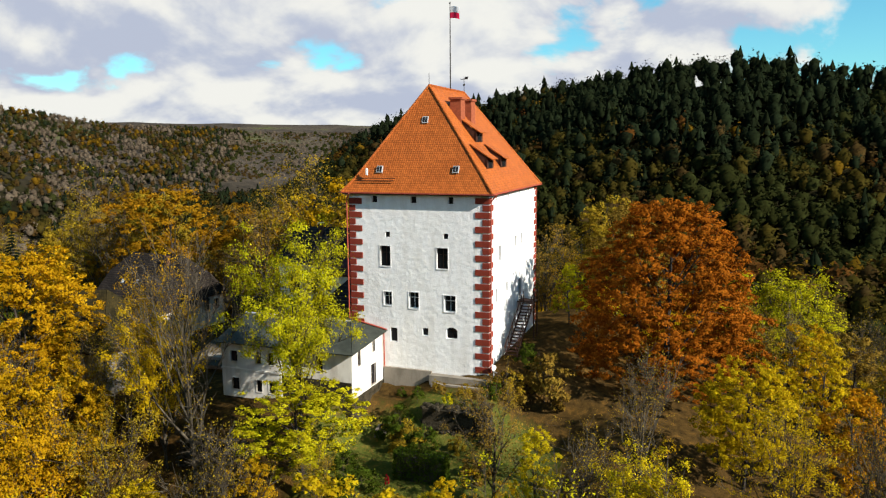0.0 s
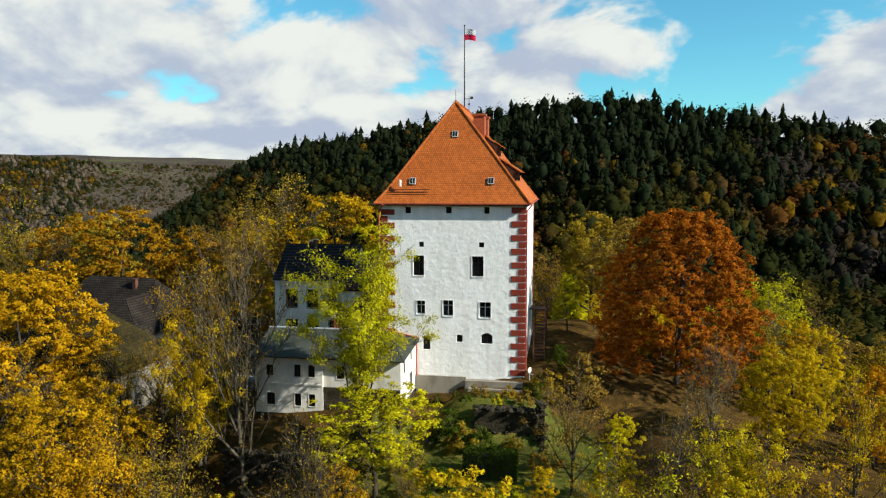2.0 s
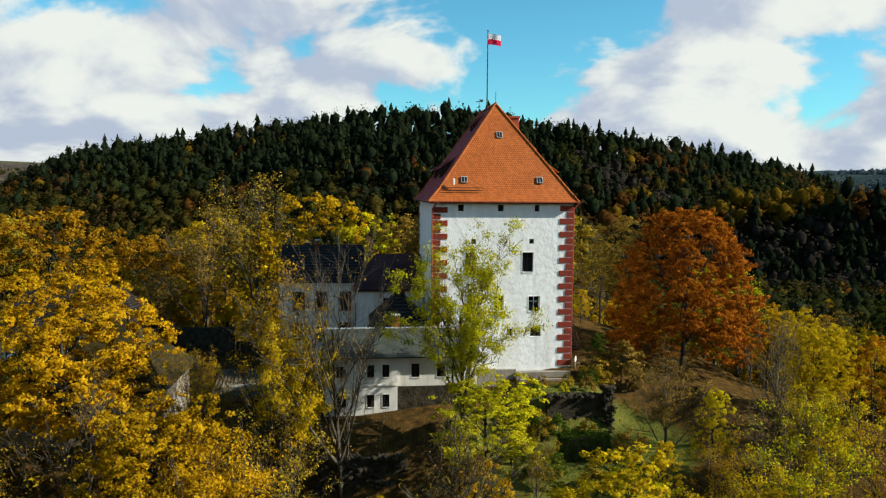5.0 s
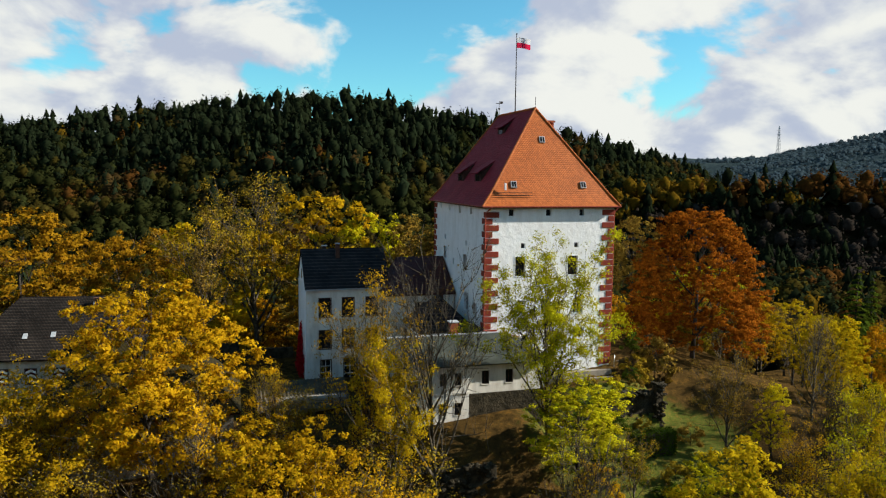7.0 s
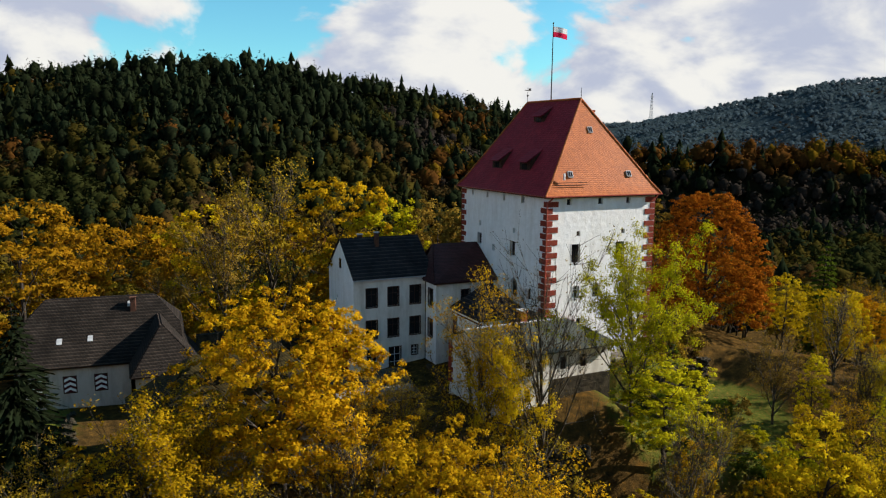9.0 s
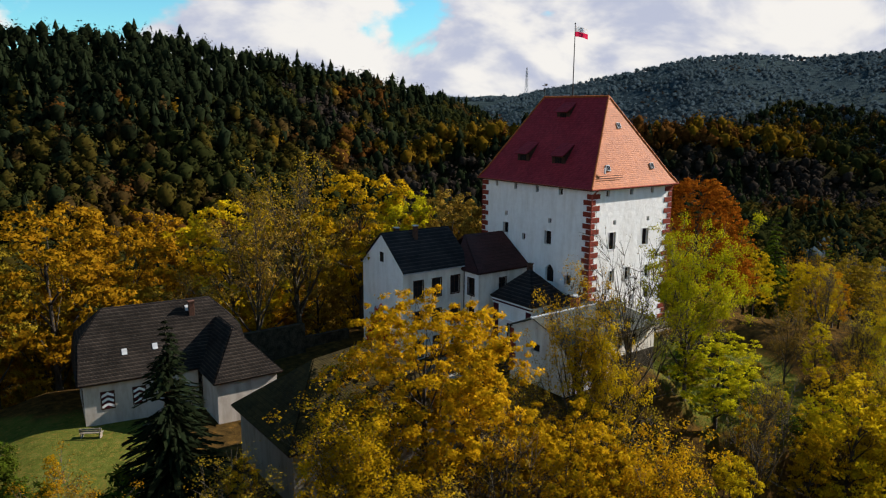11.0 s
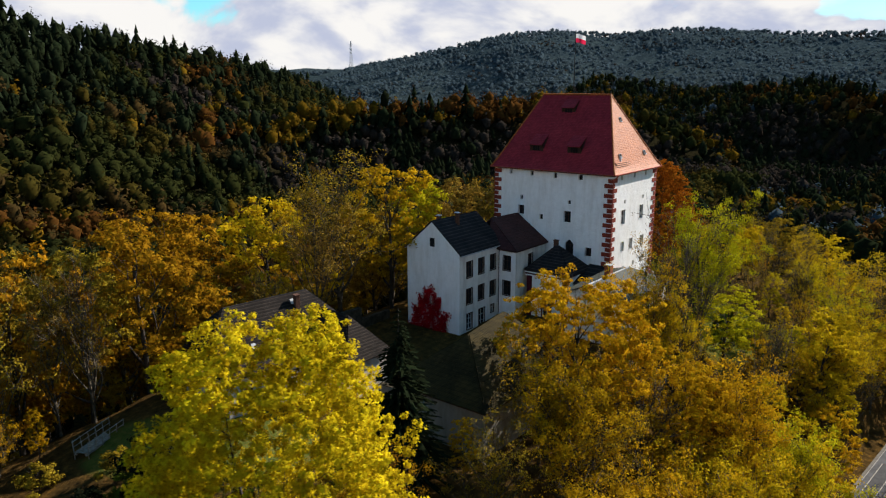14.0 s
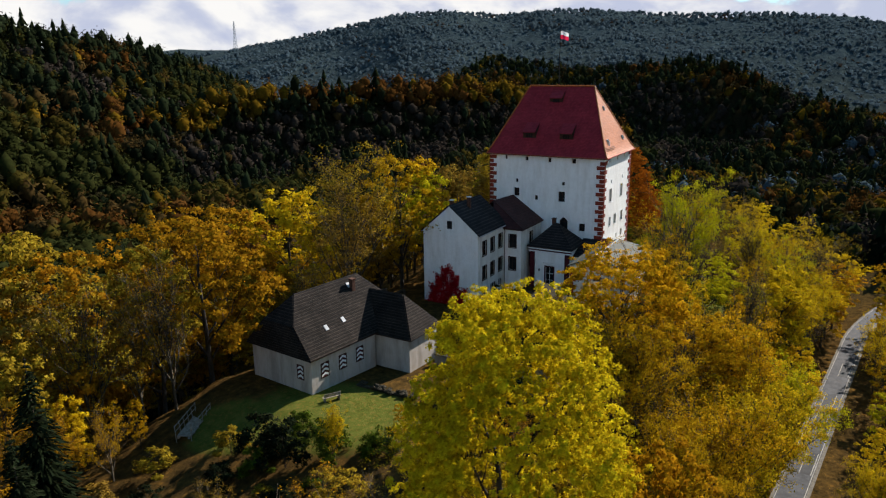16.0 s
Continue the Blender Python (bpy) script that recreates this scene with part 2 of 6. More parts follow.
BARK = rough_surface("tree_bark", (0.022, 0.018, 0.014), (0.065, 0.053, 0.042), 2.5, 0.95, 0.8, 0.06, 14, (1, 1, 0.3))
TWIG = rough_surface("twig_bark", (0.032, 0.026, 0.018), (0.10, 0.082, 0.057), 2, 0.95, 0.2)
ASPHALT = rough_surface("asphalt", (0.04, 0.04, 0.042), (0.075, 0.075, 0.078), 1.0, 0.85, 0.3)
PAINTW = rough_surface("white_paint", (0.72, 0.72, 0.70), (0.82, 0.82, 0.80), 3, 0.6, 0.1)
DARKRED = rough_surface("dark_red_paint", (0.045, 0.006, 0.010), (0.075, 0.010, 0.016), 3, 0.6, 0.1)
SOOTBRICK = rough_surface("sooty_brick", (0.05, 0.026, 0.018), (0.12, 0.055, 0.036), 4, 0.9, 0.4)


def cloth(name, col):
    """Thin bunting through which daylight glows."""
    m = bpy.data.materials.new(name)
    m.use_nodes = True
    nt = m.node_tree
    nt.nodes.clear()
    out, mx = nt.nodes.new("ShaderNodeOutputMaterial"), nt.nodes.new("ShaderNodeMixShader")
    di, tr = nt.nodes.new("ShaderNodeBsdfDiffuse"), nt.nodes.new("ShaderNodeBsdfTranslucent")
    c = ramp(nt, noise_fac(nt, 6.0), [(0.3, tuple(v * 0.92 for v in col)), (0.7, col)])
    nt.links.new(c, di.inputs["Color"]); nt.links.new(c, tr.inputs["Color"])
    mx.inputs[0].default_value = 0.5
    nt.links.new(di.outputs[0], mx.inputs[1]); nt.links.new(tr.outputs[0], mx.inputs[2]); nt.links.new(mx.outputs[0], out.inputs[0])
    return m


CLOTHW, CLOTHR = cloth("white_cloth", (0.85, 0.84, 0.84)), cloth("red_cloth", (0.80, 0.03, 0.09))


def glass_dark():
    m, nt, b = material("window_glass", 0.06)
    nt.links.new(ramp(nt, noise_fac(nt, 0.7), [(0.3, (0.008, 0.009, 0.010)), (0.7, (0.022, 0.022, 0.024))]), b.inputs["Base Color"])
    b.inputs["Specular IOR Level"].default_value = 0.08
    return m


GLASS = glass_dark()


def autumn(name, r, g, b, through_light=0.33, even=False):
    r, g, b = r * 0.90, g * 0.89, b * 0.86
    if even:
        return foliage(name, (r * 0.8, g * 0.8, b * 0.8), (r, g, b), (r * 1.12, g * 1.15, b * 1.2), through_light)
    return foliage(name, (r * 0.70, g * 0.64, b * 0.7), (r, g, b), (min(0.85, r * 1.14), min(0.8, g * 1.17), b * 1.3), through_light)


LEAF = {
    "gold": autumn("gold_leaves", 0.49, 0.305, 0.010, 0.42),
    "yellow": autumn("yellow_leaves", 0.56, 0.415, 0.012, 0.42),
    "lemon": autumn("lemon_leaves", 0.56, 0.47, 0.012),
    "lime": autumn("lime_leaves", 0.46, 0.44, 0.012),
    "olive": autumn("olive_leaves", 0.28, 0.205, 0.020, 0.28),
    "rust": autumn("rust_leaves", 0.29, 0.096, 0.010, 0.24),
    "orange": autumn("orange_leaves", 0.44, 0.225, 0.009),
    "green": autumn("green_leaves", 0.065, 0.10, 0.012),
    "amber": autumn("amber_leaves", 0.33, 0.175, 0.010, 0.34),
    "red": autumn("red_leaves", 0.46, 0.016, 0.030),
    "brown": autumn("brown_leaves", 0.24, 0.160, 0.03, 0.2),
    # needles and hill woods darkened: the hill's cloud shade is in their colour
    "needle": autumn("spruce_needles", 0.012, 0.018, 0.010, 0.08),
    "far_olive": autumn("olive_woods", 0.044, 0.036, 0.009, 0.15, True),
    "far_brown": autumn("brown_woods", 0.046, 0.031, 0.013, 0.15, True),
    "far_gold": autumn("golden_woods", 0.115, 0.070, 0.008, 0.2, True),
    "far_rust": autumn("rusty_woods", 0.075, 0.034, 0.010, 0.15, True),
    "far_green": autumn("green_woods", 0.021, 0.025, 0.009, 0.12, True),
    # bare grey woods, lightened in colour to imitate haze
    "far_grey": autumn("haze_lightened_grey_woods", 0.090, 0.076, 0.068, 0.05, True),
    # bare woods of the shadowed spur flank, shade put into the colour
    "far_shade": autumn("bare_woods_in_shade", 0.027, 0.023, 0.023, 0.05, True),
    # blue-grey tint that stands in for haze on far woods
    "far_blue": autumn("haze_tinted_woods", 0.046, 0.069, 0.102, 0.04, True),
}


# ---- ground ----
def smooth(a, b, x):
    t = np.clip((x - a) / (b - a), 0, 1)
    return t * t * (3 - 2 * t)


def seg_dist(x, y, pts):
    """Distance to a line of (x, y, z) knots, and the height of the nearest place on it."""
    best, high = np.full(np.shape(x), 1e9), np.zeros(np.shape(x))
    for (x0, y0, z0), (x1, y1, z1) in zip(pts, pts[1:]):
        dx, dy = x1 - x0, y1 - y0
        t = np.clip(((x - x0) * dx + (y - y0) * dy) / (dx * dx + dy * dy), 0, 1)
        d = np.hypot(x - x0 - t * dx, y - y0 - t * dy)
        near = d < best
        best, high = np.where(near, d, best), np.where(near, z0 + t * (z1 - z0), high)
    return best, high


SPUR = [(-76, 12, -9), (-52, 7, -3.4), (-30, 4, -4.0), (-14, 8, -3.2), (4, 6, -1.2), (16, 6, 1.0), (36, 2, -4), (62, 12, -12)]
FAR_EAST = [(az, d, z + 6.5) for az, d, z in ((36, 1250, 42), (42, 1150, 45), (45, 1050, 56), (50, 1000, 71), (54, 1000, 88), (58, 1000, 94), (63, 1000, 89), (68, 1000, 94), (75, 1000, 86), (82, 1000, 83), (88, 1000, 75), (93, 1000, 55), (105, 1050, 50))]
FAR_WEST = [(az, d, z) for az, d, z in ((-75, 900, 92), (-62, 950, 86), (-55, 1000, 76), (-50, 1000, 68), (-46, 1000, 58), (-42, 1000, 46), (-38, 1050, 45), (-32, 1100, 43), (-25, 1150, 42), (-15, 1250, 40))]


def polar(rows):
    """Knots given by bearing from +y, distance and height, seen from the castle."""
    return [(-40 + d * math.sin(radians(a)), -40 + d * math.cos(radians(a)), z) for a, d, z in rows]


RIDGES = [  # knots, slope of the flanks
    ([(-380, 545, -40), (-310, 515, -14), (-265, 500, 10), (-235, 490, 25), (-205, 480, 34), (-160, 461, 39), (-125, 447, 40), (-100, 437, 46.5), (-60, 420, 48.5), (0, 380, 53), (45, 350, 52), (82, 347, 47), (125, 347, 44), (147, 349, 39.5), (190, 359, 36), (235, 378, 29), (306, 416, 20), (430, 480, 10)], 0.50),
    ([(120, 262, -2), (191, 252, 8), (234, 225, 10), (273, 197, 11), (300, 177, 11), (340, 150, 4), (360, 110, -10)], 0.75),
    ([(356, -43, -14), (384, -24, -9), (428, 10, -2), (451, 38, 13), (482, 74, 23), (528, 127, 20), (560, 180, 16), (640, 300, 12)], 0.45),
    (polar(FAR_EAST), 0.30),
    (polar(FAR_WEST), 0.20),
    ([(-2200, 1800, 120), (-600, 2350, 84), (700, 2350, 84), (1700, 1700, 84), (2300, 900, 90)], 0.12),
    ([(-300, -330, 60), (0, -380, 70), (400, -330, 60)], 0.40),
    ([(-520, -200, 50), (-500, 60, 45), (-560, 260, 42)], 0.35),
]


def rolling(x, y):
    return (np.sin(x * 0.013 + 1.3) * np.cos(y * 0.011 + 0.4) * 4 + np.sin(x * 0.041 + y * 0.027) * 1.6 + np.sin(x * 0.11 - y * 0.09 + 2) * 0.5)


def ground_z(x, y):
    x, y = np.asarray(x, float), np.asarray(y, float)
    d, top = seg_dist(x, y, SPUR)
    south = 1 - smooth(4, 12, y)
    flat = 17.0 - 4.0 * south
    fall = 0.55 + 0.27 * south
    over = np.maximum(d - flat, 0)
    z = top - over * fall * smooth(0, 9, over) + 0.25 * np.sin(x * 0.7) * np.sin(y * 0.6 + 1) * smooth(0, 6, over)
    floor = -26.0 + 5.0 * south
    z = np.maximum(z, floor)
    far = smooth(60, 170, d)
    z = np.where(z <= floor + 0.01, floor * (1 - far) + (-26 + rolling(x, y)) * far, z)
    for pts, slope in RIDGES:
        rd, rz = seg_dist(x, y, pts)
        w = rolling(x * 1.7, y * 1.7) * 0.8
        z = np.maximum(z, rz - rd * slope + w * smooth(0, 60, rd))
    # garden slope below the tower
    g = smooth(1, 4, x) * (1 - smooth(20, 26, x)) * smooth(-21, -16, y) * (1 - smooth(-0.4, 0.5, y))
    lawn = -2.5 - 1.2 * (1 - smooth(-3.8, -2.8, y)) + 0.15 * np.minimum(y + 3, 0)
    terrace = smooth(6.6, 8.0, x) * (1 - smooth(15.0, 16.2, x)) * smooth(-6.2, -5.2, y)
    z = z * (1 - g) + (lawn * (1 - terrace) - 1.1 * terrace) * g
    # bench of the road
    r = (1 - smooth(3.2, 6.5, np.abs(y - road_y(x)))) * smooth(-60, -40, x)
    return z * (1 - r) + ROAD_Z * r


ROAD_Z = -20.5


def road_y(x):
    return -31.2 - 0.10 * (x - 17) - 0.022 * np.maximum(np.asarray(x, float) - 45, 0) ** 1.6


def grid_mesh(name, xs, ys):
    X, Y = np.meshgrid(xs, ys)
    Z = ground_z(X, Y)
    v = np.stack([X, Y, Z], -1).reshape(-1, 3)
    nx, ny = len(xs), len(ys)
    i = (np.arange(ny - 1)[:, None] * nx + np.arange(nx - 1)[None]).ravel()
    f = np.stack([i, i + 1, i + nx + 1, i + nx], 1)
    return mesh_np(name, v, f)


def mesh_np(name, v, f):
    me = bpy.data.meshes.new(name)
    v, f = np.asarray(v, np.float32), np.asarray(f, np.int32)
    k = f.shape[1]
    me.vertices.add(len(v)); me.vertices.foreach_set("co", v.ravel())
    me.loops.add(f.size); me.loops.foreach_set("vertex_index", f.ravel())
    me.polygons.add(len(f)); me.polygons.foreach_set("loop_start", np.arange(len(f), dtype=np.int32) * k)
    me.update(calc_edges=True)
    return me


def spaced(near, far, step):
    """Even steps near the castle, growing steps away from it."""
    out, s = [0.0], step
    while out[-1] < far:
        out.append(out[-1] + s)
        if out[-1] > near:
            s *= 1.06
    return np.array(out)


side = spaced(75, 4500, 1.5)
axis = np.concatenate([-side[:0:-1], side])
ground = new("ground", grid_mesh("ground", axis - 15, axis + 5))
for p in ground.data.polygons:
    p.use_smooth = True
tagged(ground, "autumn hillside of grass, brown leaf litter and soil", "ground", kind="structure")


def ground_material():
    m, nt, b = material("leaf_litter_and_grass", 1.0)
    b.inputs["Specular IOR Level"].default_value = 0.0
    n, l = nt.nodes.new, nt.links.new
    c, d = noise_fac(nt, 1.1, 6, 0.7), noise_fac(nt, 7, 4, 0.7)
    litter = ramp(nt, c, [(0.3, (0.018, 0.013, 0.006)), (0.55, (0.072, 0.042, 0.013)), (0.75, (0.18, 0.092, 0.018))])
    grass = ramp(nt, c, [(0.3, (0.045, 0.058, 0.010)), (0.55, (0.082, 0.092, 0.017)), (0.75, (0.13, 0.11, 0.028))])
    fallen = n("ShaderNodeMapRange")
    fallen.inputs["From Min"].default_value, fallen.inputs["From Max"].default_value = 0.52, 0.66
    l(noise_fac(nt, 2.6, 5, 0.8), fallen.inputs["Value"])
    grass = mixed(nt, grass, (0.17, 0.105, 0.025), fallen.outputs[0])
    co = n("ShaderNodeTexCoord")
    total = None
    for x, y, rx, ry in ((10, -10, 9, 8), (16.5, -9, 5, 6), (-48.5, 10.5, 6.5, 8.5), (-54, 19, 4, 4.5)):
        mp = n("ShaderNodeMapping")
        mp.vector_type = "POINT"
        mp.inputs["Scale"].default_value = (1 / rx, 1 / ry, 0)
        mp.inputs["Location"].default_value = (-x / rx, -y / ry, 0)
        l(co.outputs["Object"], mp.inputs["Vector"])
        ln = n("ShaderNodeVectorMath"); ln.operation = "LENGTH"
        l(mp.outputs[0], ln.inputs[0])
        ad = n("ShaderNodeMath"); ad.operation = "MULTIPLY_ADD"; ad.inputs[1].default_value = 0.7
        l(c, ad.inputs[0]); l(ln.outputs["Value"], ad.inputs[2])
        mr = n("ShaderNodeMapRange"); mr.interpolation_type = "SMOOTHSTEP"
        mr.inputs["From Min"].default_value, mr.inputs["From Max"].default_value = 1.5, 1.2
        l(ad.outputs[0], mr.inputs["Value"])
        if total:
            mx = n("ShaderNodeMath"); mx.operation = "MAXIMUM"
            l(total, mx.inputs[0]); l(mr.outputs[0], mx.inputs[1])
            total = mx.outputs[0]
        else:
            total = mr.outputs[0]
    # near-black ground away from the castle hill, so gaps between trees show less
    mp = n("ShaderNodeMapping"); mp.inputs["Scale"].default_value = (1, 1, 0)
    l(co.outputs["Object"], mp.inputs["Vector"])
    ln = n("ShaderNodeVectorMath"); ln.operation = "LENGTH"
    l(mp.outputs[0], ln.inputs[0])
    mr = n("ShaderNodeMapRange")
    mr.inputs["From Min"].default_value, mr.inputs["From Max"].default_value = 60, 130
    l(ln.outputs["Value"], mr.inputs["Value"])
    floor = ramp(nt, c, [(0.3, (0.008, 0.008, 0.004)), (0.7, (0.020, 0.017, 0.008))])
    # far slopes: bare brown woods and meadows to the west, haze-like blue-grey tint to the east
    big = noise_fac(nt, 0.006, 6, 0.65)
    west = ramp(nt, big, [(0.40, (0.050, 0.042, 0.036)), (0.55, (0.075, 0.062, 0.048)), (0.66, (0.085, 0.095, 0.035))])
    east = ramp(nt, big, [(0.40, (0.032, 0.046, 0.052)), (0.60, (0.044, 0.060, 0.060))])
    sx = n("ShaderNodeSeparateXYZ"); l(co.outputs["Object"], sx.inputs[0])
    ew = n("ShaderNodeMapRange"); ew.inputs["From Min"].default_value, ew.inputs["From Max"].default_value = -300, 100
    l(sx.outputs["X"], ew.inputs["Value"])
    fr = n("ShaderNodeMapRange"); fr.inputs["From Min"].default_value, fr.inputs["From Max"].default_value = 500, 800
    l(ln.outputs["Value"], fr.inputs["Value"])
    crowns = ramp(nt, noise_fac(nt, 0.11, 4, 0.7), [(0.35, (0.55, 0.58, 0.62)), (0.65, (1.25, 1.22, 1.15))])
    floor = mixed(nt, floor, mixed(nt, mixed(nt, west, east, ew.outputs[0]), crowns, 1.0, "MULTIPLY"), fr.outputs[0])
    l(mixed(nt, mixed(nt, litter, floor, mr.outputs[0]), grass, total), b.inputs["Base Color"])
    bumped(nt, b, d, 0.7, 0.15)
    return m


ground.data.materials.append(ground_material())


# ---- building helpers ----
def part(name, bm, mat, parent=None, label=""):
    """Links a bmesh as one mesh object under a thing or a part."""
    me = bpy.data.meshes.new(name)
    bm.normal_update()
    bm.to_mesh(me)
    bm.free()
    if mat:
        me.materials.append(mat)
    ob = new(name, me)
    ob.parent = parent
    if label:
        ob["label"] = label
    return ob


def thing(name, label, category, at=(0, 0, 0), turn=0, group="", kind=""):
    ob = new(name)
    ob.matrix_basis = pose(*at, 0, 0, turn)
    ob.empty_display_size = 0.5
    return tagged(ob, label, category, group, kind)


def box(bm, x0, x1, y0, y1, z0, z1, m=None):
    v = [bm.verts.new(Vector((x, y, z)) if m is None else m @ Vector((x, y, z))) for z in (z0, z1) for y in (y0, y1) for x in (x0, x1)]
    for f in ((0, 2, 3, 1), (4, 5, 7, 6), (0, 1, 5, 4), (2, 6, 7, 3), (0, 4, 6, 2), (1, 3, 7, 5)):
        bm.faces.new([v[i] for i in f])
    return bm


def boxes(*dims):
    bm = bmesh.new()
    for d in dims:
        box(bm, *d)
    return bm


def bevelled(bm, w=0.02):
    bmesh.ops.bevel(bm, geom=bm.edges[:], offset=w, segments=1, affect="EDGES")
    return bm


def poly(bm, pts, m=None):
    return bm.faces.new([bm.verts.new(Vector(p) if m is None else m @ Vector(p)) for p in pts])


def slab(pts, thick):
    """A flat plate of some thickness below the given outline."""
    bm = bmesh.new()
    f = poly(bm, pts)
    bm.normal_update()
    if f.normal.z < 0:
        f.normal_flip()
    n = f.normal.copy()
    r = bmesh.ops.extrude_face_region(bm, geom=[f])
    for v in r["geom"]:
        if isinstance(v, bmesh.types.BMVert):
            v.co += n * thick
    bmesh.ops.recalc_face_normals(bm, faces=bm.faces[:])
    return bm


def wall_panel(bm, width, z0, z1, holes, thick, m, gable=None):
    """A wall along local x at y = 0, thickness towards +y, with openings cut through it."""
    xs = sorted({0, width, *[h[0] for h in holes], *[h[2] for h in holes]})
    zs = sorted({z0, z1, *[h[1] for h in holes], *[h[3] for h in holes]})
    for x0, x1 in zip(xs, xs[1:]):
        for a, b in zip(zs, zs[1:]):
            cx, cz = (x0 + x1) / 2, (a + b) / 2
            if any(h[0] < cx < h[2] and h[1] < cz < h[3] for h in holes):
                continue
            poly(bm, [(x0, 0, a), (x1, 0, a), (x1, 0, b), (x0, 0, b)], m)
            poly(bm, [(x0, thick, b), (x1, thick, b), (x1, thick, a), (x0, thick, a)], m)
    for x0, a, x1, b in holes:
        poly(bm, [(x0, 0, a), (x0, thick, a), (x1, thick, a), (x1, 0, a)], m)
        poly(bm, [(x0, 0, b), (x1, 0, b), (x1, thick, b), (x0, thick, b)], m)
        poly(bm, [(x0, 0, a), (x0, 0, b), (x0, thick, b), (x0, thick, a)], m)
        poly(bm, [(x1, 0, a), (x1, thick, a), (x1, thick, b), (x1, 0, b)], m)
    poly(bm, [(0, 0, z1), (width, 0, z1), (width, thick, z1), (0, thick, z1)], m)
    e = 0.004
    poly(bm, [(e, 0, z0), (e, 0, z1), (e, thick, z1), (e, thick, z0)], m)
    poly(bm, [(width - e, 0, z0), (width - e, thick, z0), (width - e, thick, z1), (width - e, 0, z1)], m)
    if gable:
        gx, gz = gable
        for y, rev in ((0, False), (thick, True)):
            p = [(0, y, z1), (width, y, z1), (gx, y, gz)]
            poly(bm, p[::-1] if rev else p, m)
    return bm


def window(parent, m, x0, z0, x1, z1, deep=0.22, frame_mat=None, bars=(1, 1), surround=None, trim=0.09):
    """A window set back in an opening: frame, crossbars, panes, and a raised surround where the wall has one."""
    frame_mat = frame_mat or DARKWOOD
    w = part("window", bmesh.new(), None, parent)
    f = 0.05
    bm = bmesh.new()
    box(bm, x0, x0 + f, deep, deep + 0.06, z0, z1, m); box(bm, x1 - f, x1, deep, deep + 0.06, z0, z1, m)
    box(bm, x0 + f, x1 - f, deep, deep + 0.06, z0, z0 + f, m); box(bm, x0 + f, x1 - f, deep, deep + 0.06, z1 - f, z1, m)
    for k in range(bars[0]):
        xc = x0 + (x1 - x0) * (k + 1) / (bars[0] + 1)
        box(bm, xc - 0.025, xc + 0.025, deep - 0.01, deep + 0.05, z0 + f, z1 - f, m)
    for k in range(bars[1]):
        zc = z0 + (z1 - z0) * (0.66 if bars[1] == 1 else (k + 1) / (bars[1] + 1))
        box(bm, x0 + f, x1 - f, deep - 0.005, deep + 0.045, zc - 0.022, zc + 0.022, m)
    part("frame", bm, frame_mat, w)
    bm = bmesh.new()
    box(bm, x0 + f, x1 - f, deep + 0.03, deep + 0.04, z0 + f, z1 - f, m)
    part("pane", bm, GLASS, w)
    bm = bmesh.new()
    poly(bm, [(x0 - .1, deep + 0.5, z0 - .1), (x1 + .1, deep + 0.5, z0 - .1), (x1 + .1, deep + 0.5, z1 + .1), (x0 - .1, deep + 0.5, z1 + .1)], m)
    if surround:
        bm.free()
        bm = bmesh.new()
        t = trim
        box(bm, x0 - t, x0, -0.03, 0.1, z0 - t, z1 + t, m); box(bm, x1, x1 + t, -0.03, 0.1, z0 - t, z1 + t, m)
        box(bm, x0, x1, -0.03, 0.1, z1, z1 + t, m); box(bm, x0, x1, -0.05, 0.1, z0 - t, z0, m)
        part("surround", bm, surround, w)
    else:
        bm.free()
    return w


def side_matrix(x, y, turn):
    """Local x along the wall seen from outside, local y into the house."""
    return pose(x, y, 0, 0, 0, turn)


# ---- the keep ----
TW, TD, TH = 13.4, 17.7, 16.0


